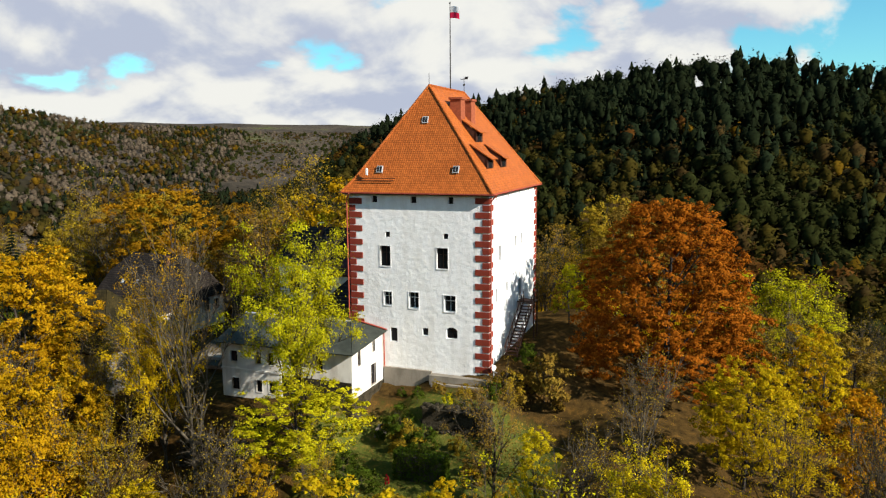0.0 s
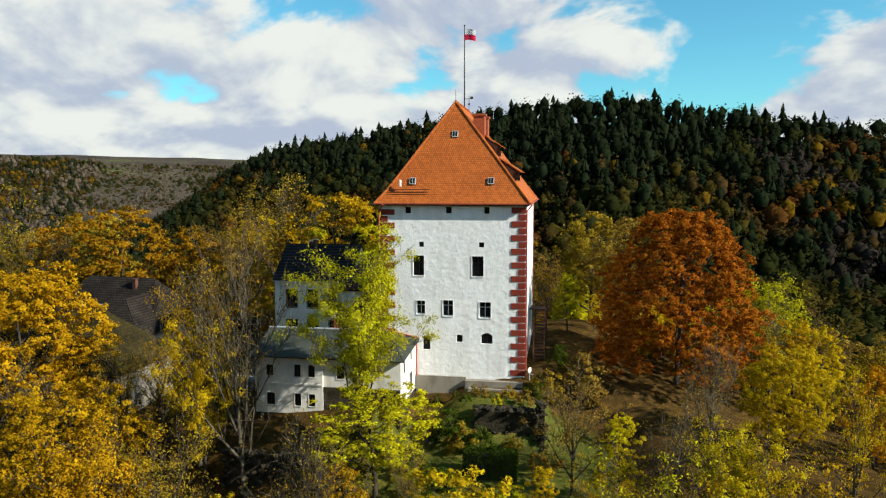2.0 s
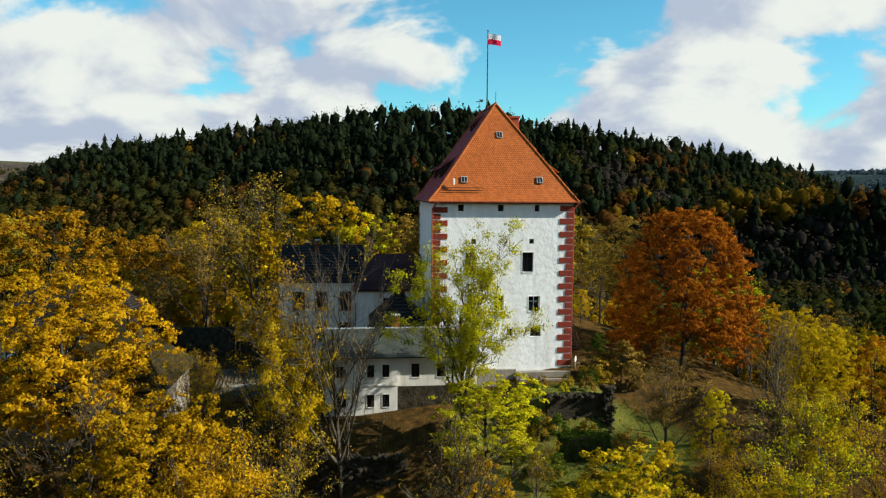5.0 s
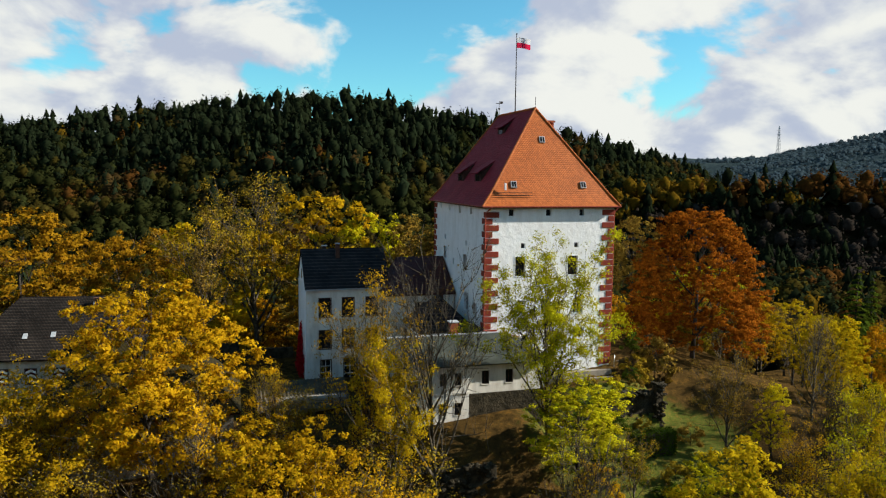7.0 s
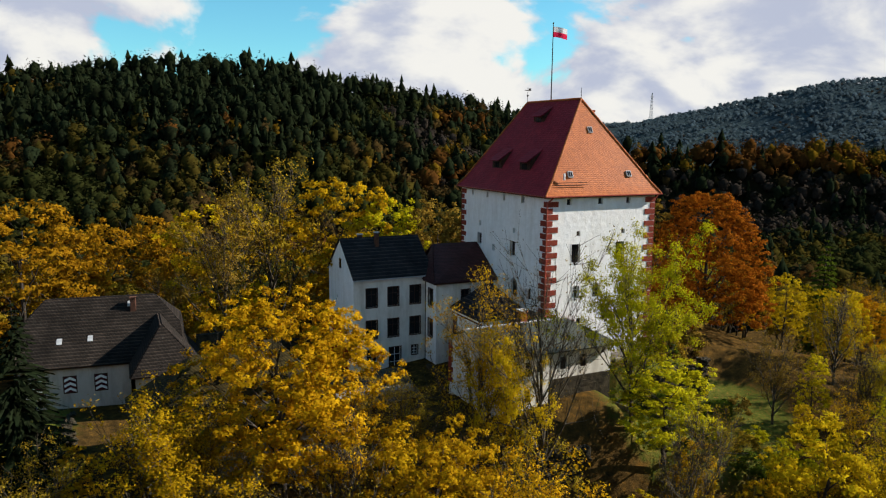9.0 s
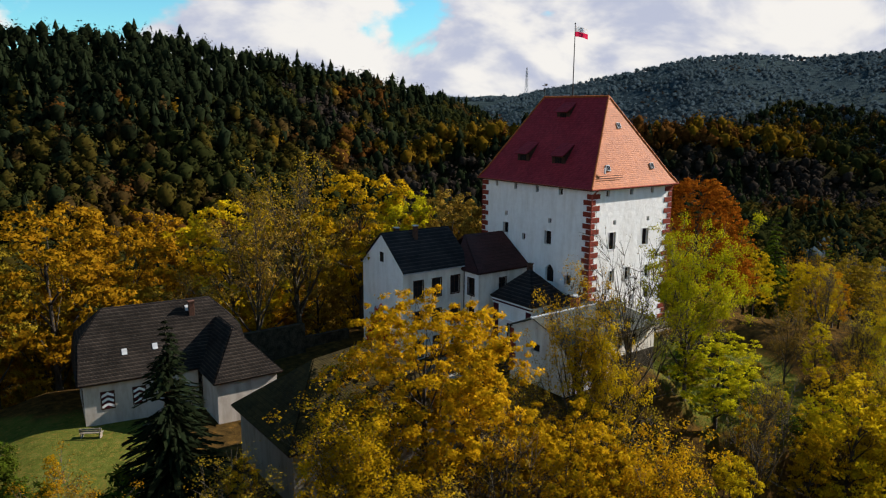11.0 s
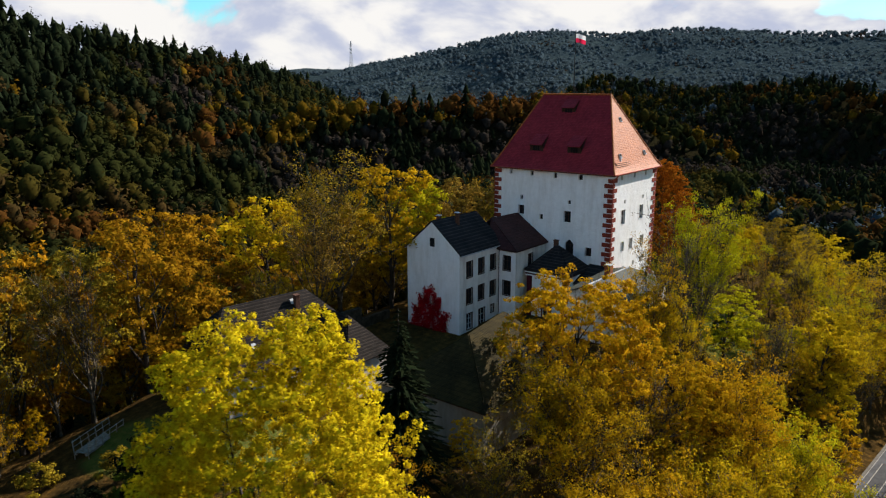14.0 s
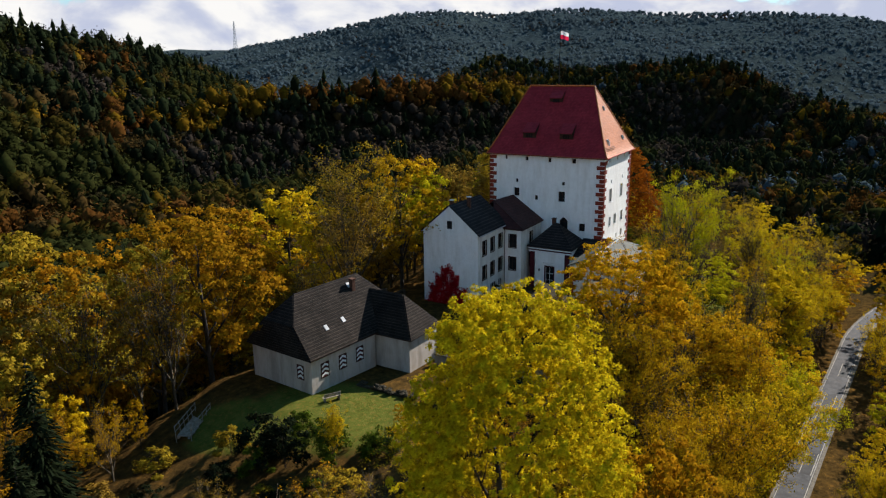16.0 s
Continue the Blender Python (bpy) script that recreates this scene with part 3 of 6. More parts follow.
def keep_tower():
    t = thing("castle_tower", "whitewashed stone castle tower with red quoins and orange tiled hip roof", "tower")
    south = [(2.26, 15.05, 2.82, 15.66), (6.08, 15.05, 6.64, 15.66), (9.64, 15.05, 10.12, 15.66), (3.56, 11.93, 4.02, 12.43), (9.17, 11.95, 9.63, 12.43),
             (3.01, 9.26, 4.04, 11.14), (8.52, 9.26, 9.59, 11.14), (3.3, 5.62, 4.12, 6.9), (5.79, 5.5, 6.76, 7.0), (9.2, 5.42, 10.28, 6.9),
             (3.9, 2.25, 4.61, 3.55), (7.1, 3.07, 7.66, 3.77), (9.4, 2.98, 10.45, 4.03)]
    west = [(14.85, 15.09, 15.22, 15.7), (11.48, 15.02, 11.94, 15.66), (7.9, 14.95, 8.36, 15.63), (4.16, 14.98, 4.74, 15.65), (13.04, 11.72, 13.48, 12.28),
            (5.74, 11.71, 6.2, 12.23), (12.82, 9.65, 13.74, 10.92), (9.86, 9.26, 10.4, 9.98), (5.66, 9.28, 6.68, 10.8), (5.12, 5.05, 6.4, 7.05), (2.5, 5.2, 3.38, 6.35)]
    east = [(3.0, 9.72, 3.75, 11.12), (8.7, 10.3, 9.33, 11.38), (10.98, 10.3, 11.53, 11.41), (2.02, 6.08, 2.55, 7.35), (5.5, 6.42, 6.19, 7.34), (9.9, 4.74, 11.0, 6.84),
            (6.5, 3.12, 7.1, 4.18), (1.89, 15.2, 2.29, 15.68), (6.0, 15.2, 6.4, 15.68), (10.0, 15.2, 10.4, 15.68), (14.0, 15.2, 14.4, 15.68)]
    north = [(3.0, 9.3, 4.0, 11.1), (9.0, 9.3, 10.0, 11.1), (6.0, 5.5, 7.0, 7.0)]
    deep = 0.8
    for name, holes, width, m in (("south", south, TW, side_matrix(0, 0, 0)), ("east", east, TD, side_matrix(TW, 0, 90)),
                                  ("north", north, TW, side_matrix(TW, TD, 180)), ("west", [(TD - c, b, TD - a, d) for a, b, c, d in west], TD, side_matrix(0, TD, 270))):
        bm = bmesh.new()
        # two opposite walls butt between the others
        wall_panel(bm, width, -2.6 if name != "east" else -2.0, TH, holes, deep, m)
        me = part("wall", bm, WHITE, t)
        for x0, z0, x1, z1 in holes:
            big = (x1 - x0) > 0.75
            window(t, m, x0, z0, x1, z1, 0.3, DARKWOOD if (z0 > 8) else PAINTW if name == "south" and z0 > 5 else DARKWOOD,
                   (1, 1) if big else (0, 0), WHITE if big and name != "north" and (x0, z0) not in ((9.4, 2.98), (TD - 6.4, 5.05)) else None, 0.07)
    # arched heads: plaster spandrels fill the upper corners of two openings
    for m, x0, x1, z, rise, sharp in ((side_matrix(0, 0, 0), 9.4, 10.45, 3.75, 0.28, False), (side_matrix(0, TD, 270), TD - 6.4, TD - 5.12, 6.5, 0.55, True)):
        top, n = z + rise, 7
        for half in (0, 1):
            pts = []
            for k in range(n + 1):
                u = 0.5 * k / n if half == 0 else 1 - 0.5 * k / n
                h = 1 - abs(2 * u - 1) ** 1.6 if sharp else math.sin(math.pi * u) ** 0.8
                pts.append((x0 + (x1 - x0) * u, z + rise * h))
            pts.append((x0 if half == 0 else x1, top))
            bm = bmesh.new()
            for y in (-0.004, 0.29):
                poly(bm, [(px, y, pz) for px, pz in pts], m)
            for (ax, az), (bx, bz) in zip(pts, pts[1:]):
                poly(bm, [(ax, -0.004, az), (bx, -0.004, bz), (bx, 0.29, bz), (ax, 0.29, az)], m)
            bmesh.ops.recalc_face_normals(bm, faces=bm.faces[:])
            part("spandrel", bm, WHITE, t)
    # red corner stones, long and short by turns
    bm_cache = {}

    def stone(lx, ly, z0, z1, m):
        key = (round(lx, 2), round(ly, 2), round(z1 - z0, 2))
        if key not in bm_cache:
            bm = boxes((-0.06, lx, -0.06, ly, 0, z1 - z0 - 0.09))
            bevelled(bm, 0.025)
            me = bpy.data.meshes.new("quoin")
            bm.normal_update(); bm.to_mesh(me); bm.free()
            me.materials.append(REDSTONE)
            bm_cache[key] = me
        ob = new("quoin", bm_cache[key])
        ob.parent = t
        ob.matrix_basis = m @ Matrix.Translation((0, 0, z0))

    for cx, cy, mir, low in ((0, 0, (1, 1), -0.1), (TW, 0, (-1, 1), 0.1), (0, TD, (1, -1), 4.5), (TW, TD, (-1, -1), 1.0)):
        z, k = low, 0
        m = Matrix.Translation((cx, cy, 0)) @ Matrix.Diagonal((*mir, 1, 1))
        while z < TH - 0.6:
            h = 0.625
            long = k % 2 == 0
            stone(1.28 if long else 0.62, 0.62 if long else 1.1, z, z + h, m)
            z += h
            k += 1
    # eaves board, roof planes with a flared foot
    E = (-0.55, TW + 0.42, -0.48, TD + 0.30, 16.0)
    K = (0.55, TW - 0.55, 0.25, TD - 0.25, 17.25)
    ridge = ((6.44, 3.95, 25.6), (6.42, 14.05, 25.6))
    e = [(E[0], E[2], E[4]), (E[1], E[2], E[4]), (E[1], E[3], E[4]), (E[0], E[3], E[4])]
    k = [(K[0], K[2], K[4]), (K[1], K[2], K[4]), (K[1], K[3], K[4]), (K[0], K[3], K[4])]
    bm = bmesh.new()
    ev, r = [bm.verts.new(p) for p in e], [bm.verts.new(p) for p in ridge]
    # the flare curves in three steps
    rings = [ev]
    for s in (0.33, 0.66, 1.0):
        ring = []
        for a, b in zip(e, k):
            u = s
            ring.append(bm.verts.new((a[0] + (b[0] - a[0]) * u, a[1] + (b[1] - a[1]) * u, a[2] + (b[2] - a[2]) * (0.75 * u + 0.25 * u * u))))
        rings.append(ring)
    for lo, hi in zip(rings, rings[1:]):
        for i in range(4):
            bm.faces.new((lo[i], lo[(i + 1) % 4], hi[(i + 1) % 4], hi[i]))
    kv = rings[-1]
    bm.faces.new((kv[0], kv[1], r[0])); bm.faces.new((kv[1], kv[2], r[1], r[0])); bm.faces.new((kv[2], kv[3], r[1])); bm.faces.new((kv[3], kv[0], r[0], r[1]))
    bm.faces.new(ev[::-1])
    bm.normal_update()
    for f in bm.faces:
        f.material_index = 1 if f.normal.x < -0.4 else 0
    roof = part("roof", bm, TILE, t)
    # the west slope takes the darker tile copy, its shade painted into the colour
    roof.data.materials.append(SHADETILE)
    # ridge and hip tiles
    def roll(a, b, w=0.14):
        a, b = Vector(a), Vector(b)
        d = b - a
        bm = bmesh.new()
        n = max(2, int(d.length / 0.4))
        for i in range(n):
            m = Matrix.Translation(a + d * ((i + 0.5) / n)) @ d.to_track_quat("X", "Z").to_matrix().to_4x4()
            bmesh.ops.create_cone(bm, cap_ends=True, segments=8, radius1=w, radius2=w * 0.86, depth=d.length / n * 1.04, matrix=m @ Matrix.Rotation(radians(90), 4, "Y"))
        return bm
    part("ridge_tiles", roll(*ridge), TILE, roof)
    for a, b in ((k[0], ridge[0]), (k[1], ridge[0]), (k[2], ridge[1]), (k[3], ridge[1])):
        part("hip_tiles", roll(a, b, 0.12), TILE, roof)
    for a, b in zip(e, k):
        part("hip_tiles", roll(a, b, 0.12), TILE, roof)
    part("eaves_board", boxes((E[0] + .06, E[1] - .06, E[2] + .06, E[2] + .2, 15.8, 15.99), (E[0] + .06, E[1] - .06, E[3] - .2, E[3] - .06, 15.8, 15.99),
                              (E[0] + .06, E[0] + .2, E[2] + .2, E[3] - .2, 15.8, 15.99), (E[1] - .2, E[1] - .06, E[2] + .2, E[3] - .2, 15.8, 15.99)), DARKWOOD, t)
    for (x0, x1, y0, y1) in ((E[0] - .06, E[1] + .06, E[2] - .14, E[2]), (E[0] - .06, E[1] + .06, E[3], E[3] + .14), (E[0] - .14, E[0], E[2], E[3]), (E[1], E[1] + .14, E[2], E[3])):
        part("gutter", boxes((x0, x1, y0, y1, 15.9, 16.0)), PIPE, t)
    # roof lights on the front slope
    for x, z in ((6.6, 22.4), (2.9, 18.0), (10.2, 18.0)):
        y = K[2] + (z - 17.25) * (4.0 - K[2]) / 8.25
        m = pose(x, y - 0.02, z, -23.6)
        rl = part("roof_light", boxes((-.28, .28, -.14, .05, -.32, .32)), METAL, t, "small roof light with a metal frame")
        rl.matrix_basis = m
        for s in (-1, 1):
            g = part("pane", boxes((s * .125 - .10, s * .125 + .10, -.152, -.143, -.26, .26)), GLASS, rl)
    # snow guard, vent pipe and lightning rod on the front slope
    for z in (17.0, 17.22):
        y = K[2] + (z - 17.25) * (4.0 - K[2]) / 8.25
        part("snow_guard", boxes((0.9, 4.6, y - .26, y - .20, z, z + .06)), DARKWOOD, t)
    part("vent_pipe", bevelled(boxes((1.75, 1.93, -0.1, 0.08, 17.5, 18.15)), .03), PAINTW, t)
    part("lightning_rod", boxes((6.42, 6.46, 3.93, 3.97, 25.6, 26.7)), IRON, t)
    # shed dormers on the long slopes
    def dormer(side, y, z):
        x = K[0] + (z - 17.25) * (6.7 - K[0]) / 8.25
        sx = -1 if side == "w" else 1
        X = x if side == "w" else TW - x
        bm = bmesh.new()
        w, h = 1.0, 0.95
        slope = (6.7 - K[0]) / 8.25
        def P(a, out, up):
            return (X + sx * out, y + a, z + up)
        # little roof from the front edge back into the slope, between dark cheeks
        b0, b1 = P(-w, -slope * (h + 1.25), h + 1.25), P(w, -slope * (h + 1.25), h + 1.25)
        f0, f1 = P(-w, 0.45, h - 0.12), P(w, 0.45, h - 0.12)
        poly(bm, (f0, f1, b1, b0))
        bmesh.ops.recalc_face_normals(bm, faces=bm.faces[:])
        # west dormer roofs use the same shaded copy
        d = part("dormer", bm, SHADETILE if side == "w" else TILE, t)
        s = d.modifiers.new("thick", "SOLIDIFY"); s.thickness = 0.08
        bm = bmesh.new()
        poly(bm, [P(-w, 0.0, 0.05), P(w, 0.0, 0.05), P(w, 0.0, h), P(-w, 0.0, h)])
        part("front", bm, DARKWOOD, d)
        for a in (-w + 0.06, w - 0.06):
            bm = bmesh.new()
            poly(bm, [P(a, 0.03, 0.0), P(a, 0.03, h), P(a, -slope * (h + 1.2), h + 1.2)])
            part("cheek", bm, DARKWOOD, d).modifiers.new("thick", "SOLIDIFY").thickness = 0.06
        for a in (-0.35, 0.0, 0.35):
            part("pane", boxes((X - 0.03 + sx * 0.03, X + 0.03 + sx * 0.03, y + a - 0.13, y + a + 0.13, z + 0.1, z + 0.7)), GLASS, d)
    for y, z in ((9.2, 23.0), (11.9, 18.2), (6.2, 18.2)):
        dormer("w", y, z)
    for y, z in ((6.3, 20.4), (3.9, 18.0), (8.4, 18.0)):
        dormer("e", y, z)
    # chimneys on the east slope
    for y in (5.8, 8.9):
        c = part("chimney", bevelled(boxes((8.0, 9.1, y - .6, y + .6, 21.5, 24.35)), .03), BRICK, t, "rendered orange chimney")
        part("cap", boxes((7.9, 9.2, y - .7, y + .7, 24.35, 24.55)), BRICK, c)
        part("flashing", boxes((7.95, 9.15, y - .65, y + .65, 21.6, 22.0)), METAL, c)
    # downpipes
    def pipe(name, pts, r, mat, parent):
        bm = bmesh.new()
        for a, b in zip(pts, pts[1:]):
            a, b = Vector(a), Vector(b)
            d = b - a
            bmesh.ops.create_cone(bm, cap_ends=True, segments=8, radius1=r, radius2=r, depth=d.length,
                                  matrix=Matrix.Translation((a + b) / 2) @ d.to_track_quat("Z", "Y").to_matrix().to_4x4())
        return part(name, bm, mat, parent)
    pipe("downpipe", [(0.3, -0.62, 15.9), (-0.17, -0.2, 15.3), (-0.17, -0.2, 4.0)], 0.07, PIPE, t)
    pipe("downpipe", [(TW + .6, 0.1, 15.9), (TW + 0.12, 0.12, 15.3), (TW + 0.14, 0.14, 0.2)], 0.06, PIPE, t)
    # plinth and footing
    part("plinth", boxes((3.3, 8.0, -0.32, 0.0, -3.6, -0.15)), GREYPL, t)
    part("footing", boxes((8.0, TW - .1, -0.75, 0.0, -3.6, -0.35), (8.3, TW - .1, -1.15, -0.75, -3.6, -0.95)), GREYPL, t)
    return t, pipe


tower, pipe = keep_tower()


def flagpole():
    f = thing("flagpole", "tall iron flagpole with white and red flag on ridge", "flagpole", (6.53, 9.5, 25.6))
    bm = bmesh.new()
    bmesh.ops.create_cone(bm, cap_ends=True, segments=8, radius1=0.07, radius2=0.04, depth=8.2, matrix=Matrix.Translation((0, 0, 4.1)))
    part("pole", bm, IRON, f)
    bm = bmesh.new()
    bmesh.ops.create_uvsphere(bm, u_segments=8, v_segments=6, radius=0.09, matrix=Matrix.Translation((0, 0, 8.25)))
    part("finial", bm, IRON, f)
    d = Vector((0.86, -0.5, 0)).normalized()
    for name, mat, z0, z1 in (("white_stripe", CLOTHW, 7.35, 7.9), ("red_stripe", CLOTHR, 6.8, 7.35)):
        bm = bmesh.new()
        n = 10
        rows = []
        for i in range(n + 1):
            u = i / n
            side_w = 0.10 * math.sin(u * 7.5) * u
            sag = -0.32 * u * u
            p = d * (1.5 * u) + Vector((d.y, -d.x, 0)) * side_w
            rows.append((bm.verts.new((p.x, p.y, z0 + sag)), bm.verts.new((p.x, p.y, z1 + sag))))
        for a, b in zip(rows, rows[1:]):
            bm.faces.new((a[0], b[0], b[1], a[1]))
        ob = part(name, bm, mat, f)


flagpole()


def weather_vane():
    v = thing("weather_vane", "small dark iron weather vane with a ball", "weather vane", (6.42, 14.05, 25.6))
    bm = bmesh.new()
    bmesh.ops.create_cone(bm, cap_ends=True, segments=6, radius1=0.035, radius2=0.02, depth=1.7, matrix=Matrix.Translation((0, 0, 0.85)))
    part("rod", bm, IRON, v)
    bm = bmesh.new()
    bmesh.ops.create_uvsphere(bm, u_segments=8, v_segments=6, radius=0.12, matrix=Matrix.Translation((0, 0, 0.8)))
    part("ball", bm, IRON, v)
    part("pointer", boxes((-0.4, 0.4, -0.015, 0.015, 1.35, 1.42), (0.1, 0.45, -0.015, 0.015, 1.42, 1.62)), IRON, v)


weather_vane()


# ---- the white house and the buildings round the court ----
def gable_house(t, x0, x1, y0, y1, zb, ze, zr, walls, roof_mat, wall_mat, over=0.35, yr=None, thick=0.4, frame_mat=None, surround=None):
    """Walls with openings and a gable roof whose ridge runs along x. walls: openings by side."""
    yr = (y0 + y1) / 2 if yr is None else yr
    sides = {"s": (x1 - x0, side_matrix(x0, y0, 0), None), "e": (y1 - y0, side_matrix(x1, y0, 90), (yr - y0, zr)),
             "n": (x1 - x0, side_matrix(x1, y1, 180), None), "w": (y1 - y0, side_matrix(x0, y1, 270), (y1 - yr, zr))}
    for key, (width, m, gable) in sides.items():
        holes = walls.get(key, [])
        bm = bmesh.new()
        wall_panel(bm, width, zb, ze, holes, thick, m, gable)
        # on white houses the south side alone gets the warmer cream
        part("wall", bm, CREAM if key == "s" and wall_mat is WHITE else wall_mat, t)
        for h in holes:
            window(t, m, *h, 0.16, PAINTW if h[3] < 0 else frame_mat, (1, 2) if h[3] < 0 else (1, 1), surround)
    for ya, s in ((y0, -1), (y1, 1)):
        drop = (zr - ze) / abs(yr - ya) * over
        bm = slab([(x0 - 0.12, yr, zr), (x1 + 0.12, yr, zr), (x1 + 0.12, ya + s * over, ze - drop), (x0 - 0.12, ya + s * over, ze - drop)], 0.14)
        bmesh.ops.translate(bm, verts=bm.verts[:], vec=(0, 0, 0.03))
        r = part("roof", bm, roof_mat, t)
        part("gutter", boxes((x0 - .1, x1 + .1, min(ya + s * over, ya + s * (over + .12)), max(ya + s * over, ya + s * (over + .12)), ze - drop - .06, ze - drop + .05)), METAL, r)


def hip_roof(t, x0, x1, y0, y1, ze, ridge, mat, over=0.35):
    (ax, ay, az), (bx, by, bz) = ridge
    e = [(x0 - over, y0 - over, ze), (x1 + over, y0 - over, ze), (x1 + over, y1 + over, ze), (x0 - over, y1 + over, ze)]
    a, b = ridge
    if abs(bx - ax) >= abs(by - ay):
        faces = ((e[0], e[1], b, a), (e[1], e[2], b), (e[2], e[3], a, b), (e[3], e[0], a))
    else:
        faces = ((e[0], e[1], a), (e[1], e[2], b, a), (e[2], e[3], b), (e[3], e[0], a, b))
    for f in faces:
        if len({tuple(p) for p in f}) < 3:
            continue
        pts = [p for i, p in enumerate(f) if p != f[i - 1]]
        part("roof", slab(pts, 0.14), mat, t)
    part("soffit", boxes((x0 - over, x1 + over, y0 - over, y1 + over, ze - .08, ze - .01)), DARKWOOD, t)


def chimney(parent, x, y, z0, z1, w=0.5, d=0.5, cap=True, mat=None):
    c = part("chimney", bevelled(boxes((x - w / 2, x + w / 2, y - d / 2, y + d / 2, z0, z1)), .02), mat or BRICK, parent, "weathered red brick chimney")
    part("cap", boxes((x - w / 2 - .06, x + w / 2 + .06, y - d / 2 - .06, y + d / 2 + .06, z1, z1 + .1)), METAL if cap else mat or BRICK, c)
    return c


# three-storey house with a steep west gable
house = thing("white_house", "three-storey whitewashed house with dark tiled roof and tall windows", "house")
rows = []
for x in (1.4, 3.85, 6.4):
    rows += [(x, 3.75, x + 1.2, 5.75), (x, 0.35, x + 1.2, 2.3)]
gable_house(house, -15.6, -6.6, 11.9, 20.3, -4.6, 6.95, 10.5,
            {"s": rows + [(1.5, -2.9, 2.6, -0.9), (4.0, -3.3, 5.3, -0.85), (6.6, -1.9, 7.3, -0.9)], },
            DARKTILE, WHITE, 0.25, 16.2, surround=DARKWOOD)
m_attic = side_matrix(-15.6, 20.3, 270)
bm = bmesh.new()
box(bm, 3.75, 4.5, -0.02, 0.0, 7.4, 8.5, m_attic)
part("attic_window", bm, GLASS, house)
chimney(house, -11.8, 15.2, 9.0, 11.2, 0.42, 0.5, True, SOOTBRICK)
chimney(house, -13.0, 17.2, 9.0, 10.8, 0.5, 0.5, True, SOOTBRICK)

wing = thing("house_wing", "two-storey white wing with a dark red hipped roof against the tower", "house")
for key, width, m, holes in (("s", 7.2, side_matrix(-7.4, 9.2, 0), [(3.0, 3.6, 4.0, 5.4), (3.0, 0.4, 4.0, 2.3)]), ("w", 2.7, side_matrix(-7.4, 11.9, 270), [(0.8, 3.6, 1.9, 5.5), (0.8, 0.3, 1.9, 2.2)]),
                             ("n", 6.6, side_matrix(-0.1, 17.5, 180), [])):
    bm = bmesh.new()
    wall_panel(bm, width, -4.6, 6.4, holes, 0.4, m)
    # south wall in the warmer cream, other sides white
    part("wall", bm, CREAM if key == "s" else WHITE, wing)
    for h in holes:
        window(wing, m, *h, 0.16, None, (1, 1), DARKWOOD)
peak = (-0.12, 13.8, 9.7)
ridge_w = (-5.2, 14.6, 9.6)
for pts in (((-7.75, 8.85, 6.3), (-0.12, 8.85, 6.3), peak, ridge_w), ((-7.75, 13.2, 6.3), (-7.75, 8.85, 6.3), ridge_w), (ridge_w, peak, (-0.12, 17.9, 6.3), (-6.8, 17.9, 6.3))):
    part("roof", slab(pts, 0.13), REDDARKTILE, wing)
part("soffit", boxes((-7.7, -0.12, 8.9, 17.8, 6.2, 6.28)), DARKWOOD, wing)
pipe("downpipe", [(-7.45, 11.75, 6.3), (-7.45, 11.75, -3.4)], 0.05, IRON, wing)

porch = thing("gatehouse", "low white gatehouse with red pilasters and a dark hipped roof", "gatehouse")
bm = bmesh.new()
wall_panel(bm, 6.0, -4.2, 3.6, [(2.4, -3.0, 3.6, 0.9)], 0.4, side_matrix(-5.6, 8.6, 270))
part("wall", bm, WHITE, porch)
bm = bmesh.new()
wall_panel(bm, 5.5, -4.2, 3.6, [], 0.4, side_matrix(-5.6, 2.6, 0))
part("wall", bm, WHITE, porch)
window(porch, side_matrix(-5.6, 8.6, 270), 2.4, -3.0, 3.6, 0.9, 0.15, PAINTW, (1, 3), DARKRED, 0.16)
part("door_hood", bevelled(boxes((-5.8, -5.6, 4.7, 6.5, 1.35, 1.5)), .02), PAINTW, porch)
for y in (8.2, 3.0):
    part("pilaster", boxes((-5.72, -5.6, y - .36, y + .36, -3.6, 3.0)), DARKRED, porch)
part("cornice", boxes((-5.76, -5.6, 2.4, 8.8, 3.0, 3.16), (-5.86, -5.6, 2.4, 8.8, 3.4, 3.55)), PAINTW, porch)
part("frieze", boxes((-5.73, -5.6, 2.4, 8.8, 3.16, 3.4)), DARKRED, porch)
hip_roof(porch, -5.6, -0.4, 2.6, 8.6, 3.66, ((-3.0, 5.5, 6.7), (-3.0, 5.9, 6.7)), DARKTILE, 0.3)
chimney(porch, -2.6, 6.2, 6.0, 7.3, 0.5, 0.5, False, SOOTBRICK)

link = thing("link_building", "low white passage with a dark lean-to roof along the tower", "outbuilding")
bm = bmesh.new()
wall_panel(bm, 2.6, -4.2, 2.4, [(0.4, -0.4, 1.2, 1.2)], 0.35, side_matrix(-4.2, 2.6, 270))
part("wall", bm, WHITE, link)
part("roof", slab([(-4.5, 2.6, 2.5), (-4.5, 0.0, 2.5), (-0.1, 0.0, 4.2), (-0.1, 2.6, 4.2)], 0.12), DARKTILE, link)

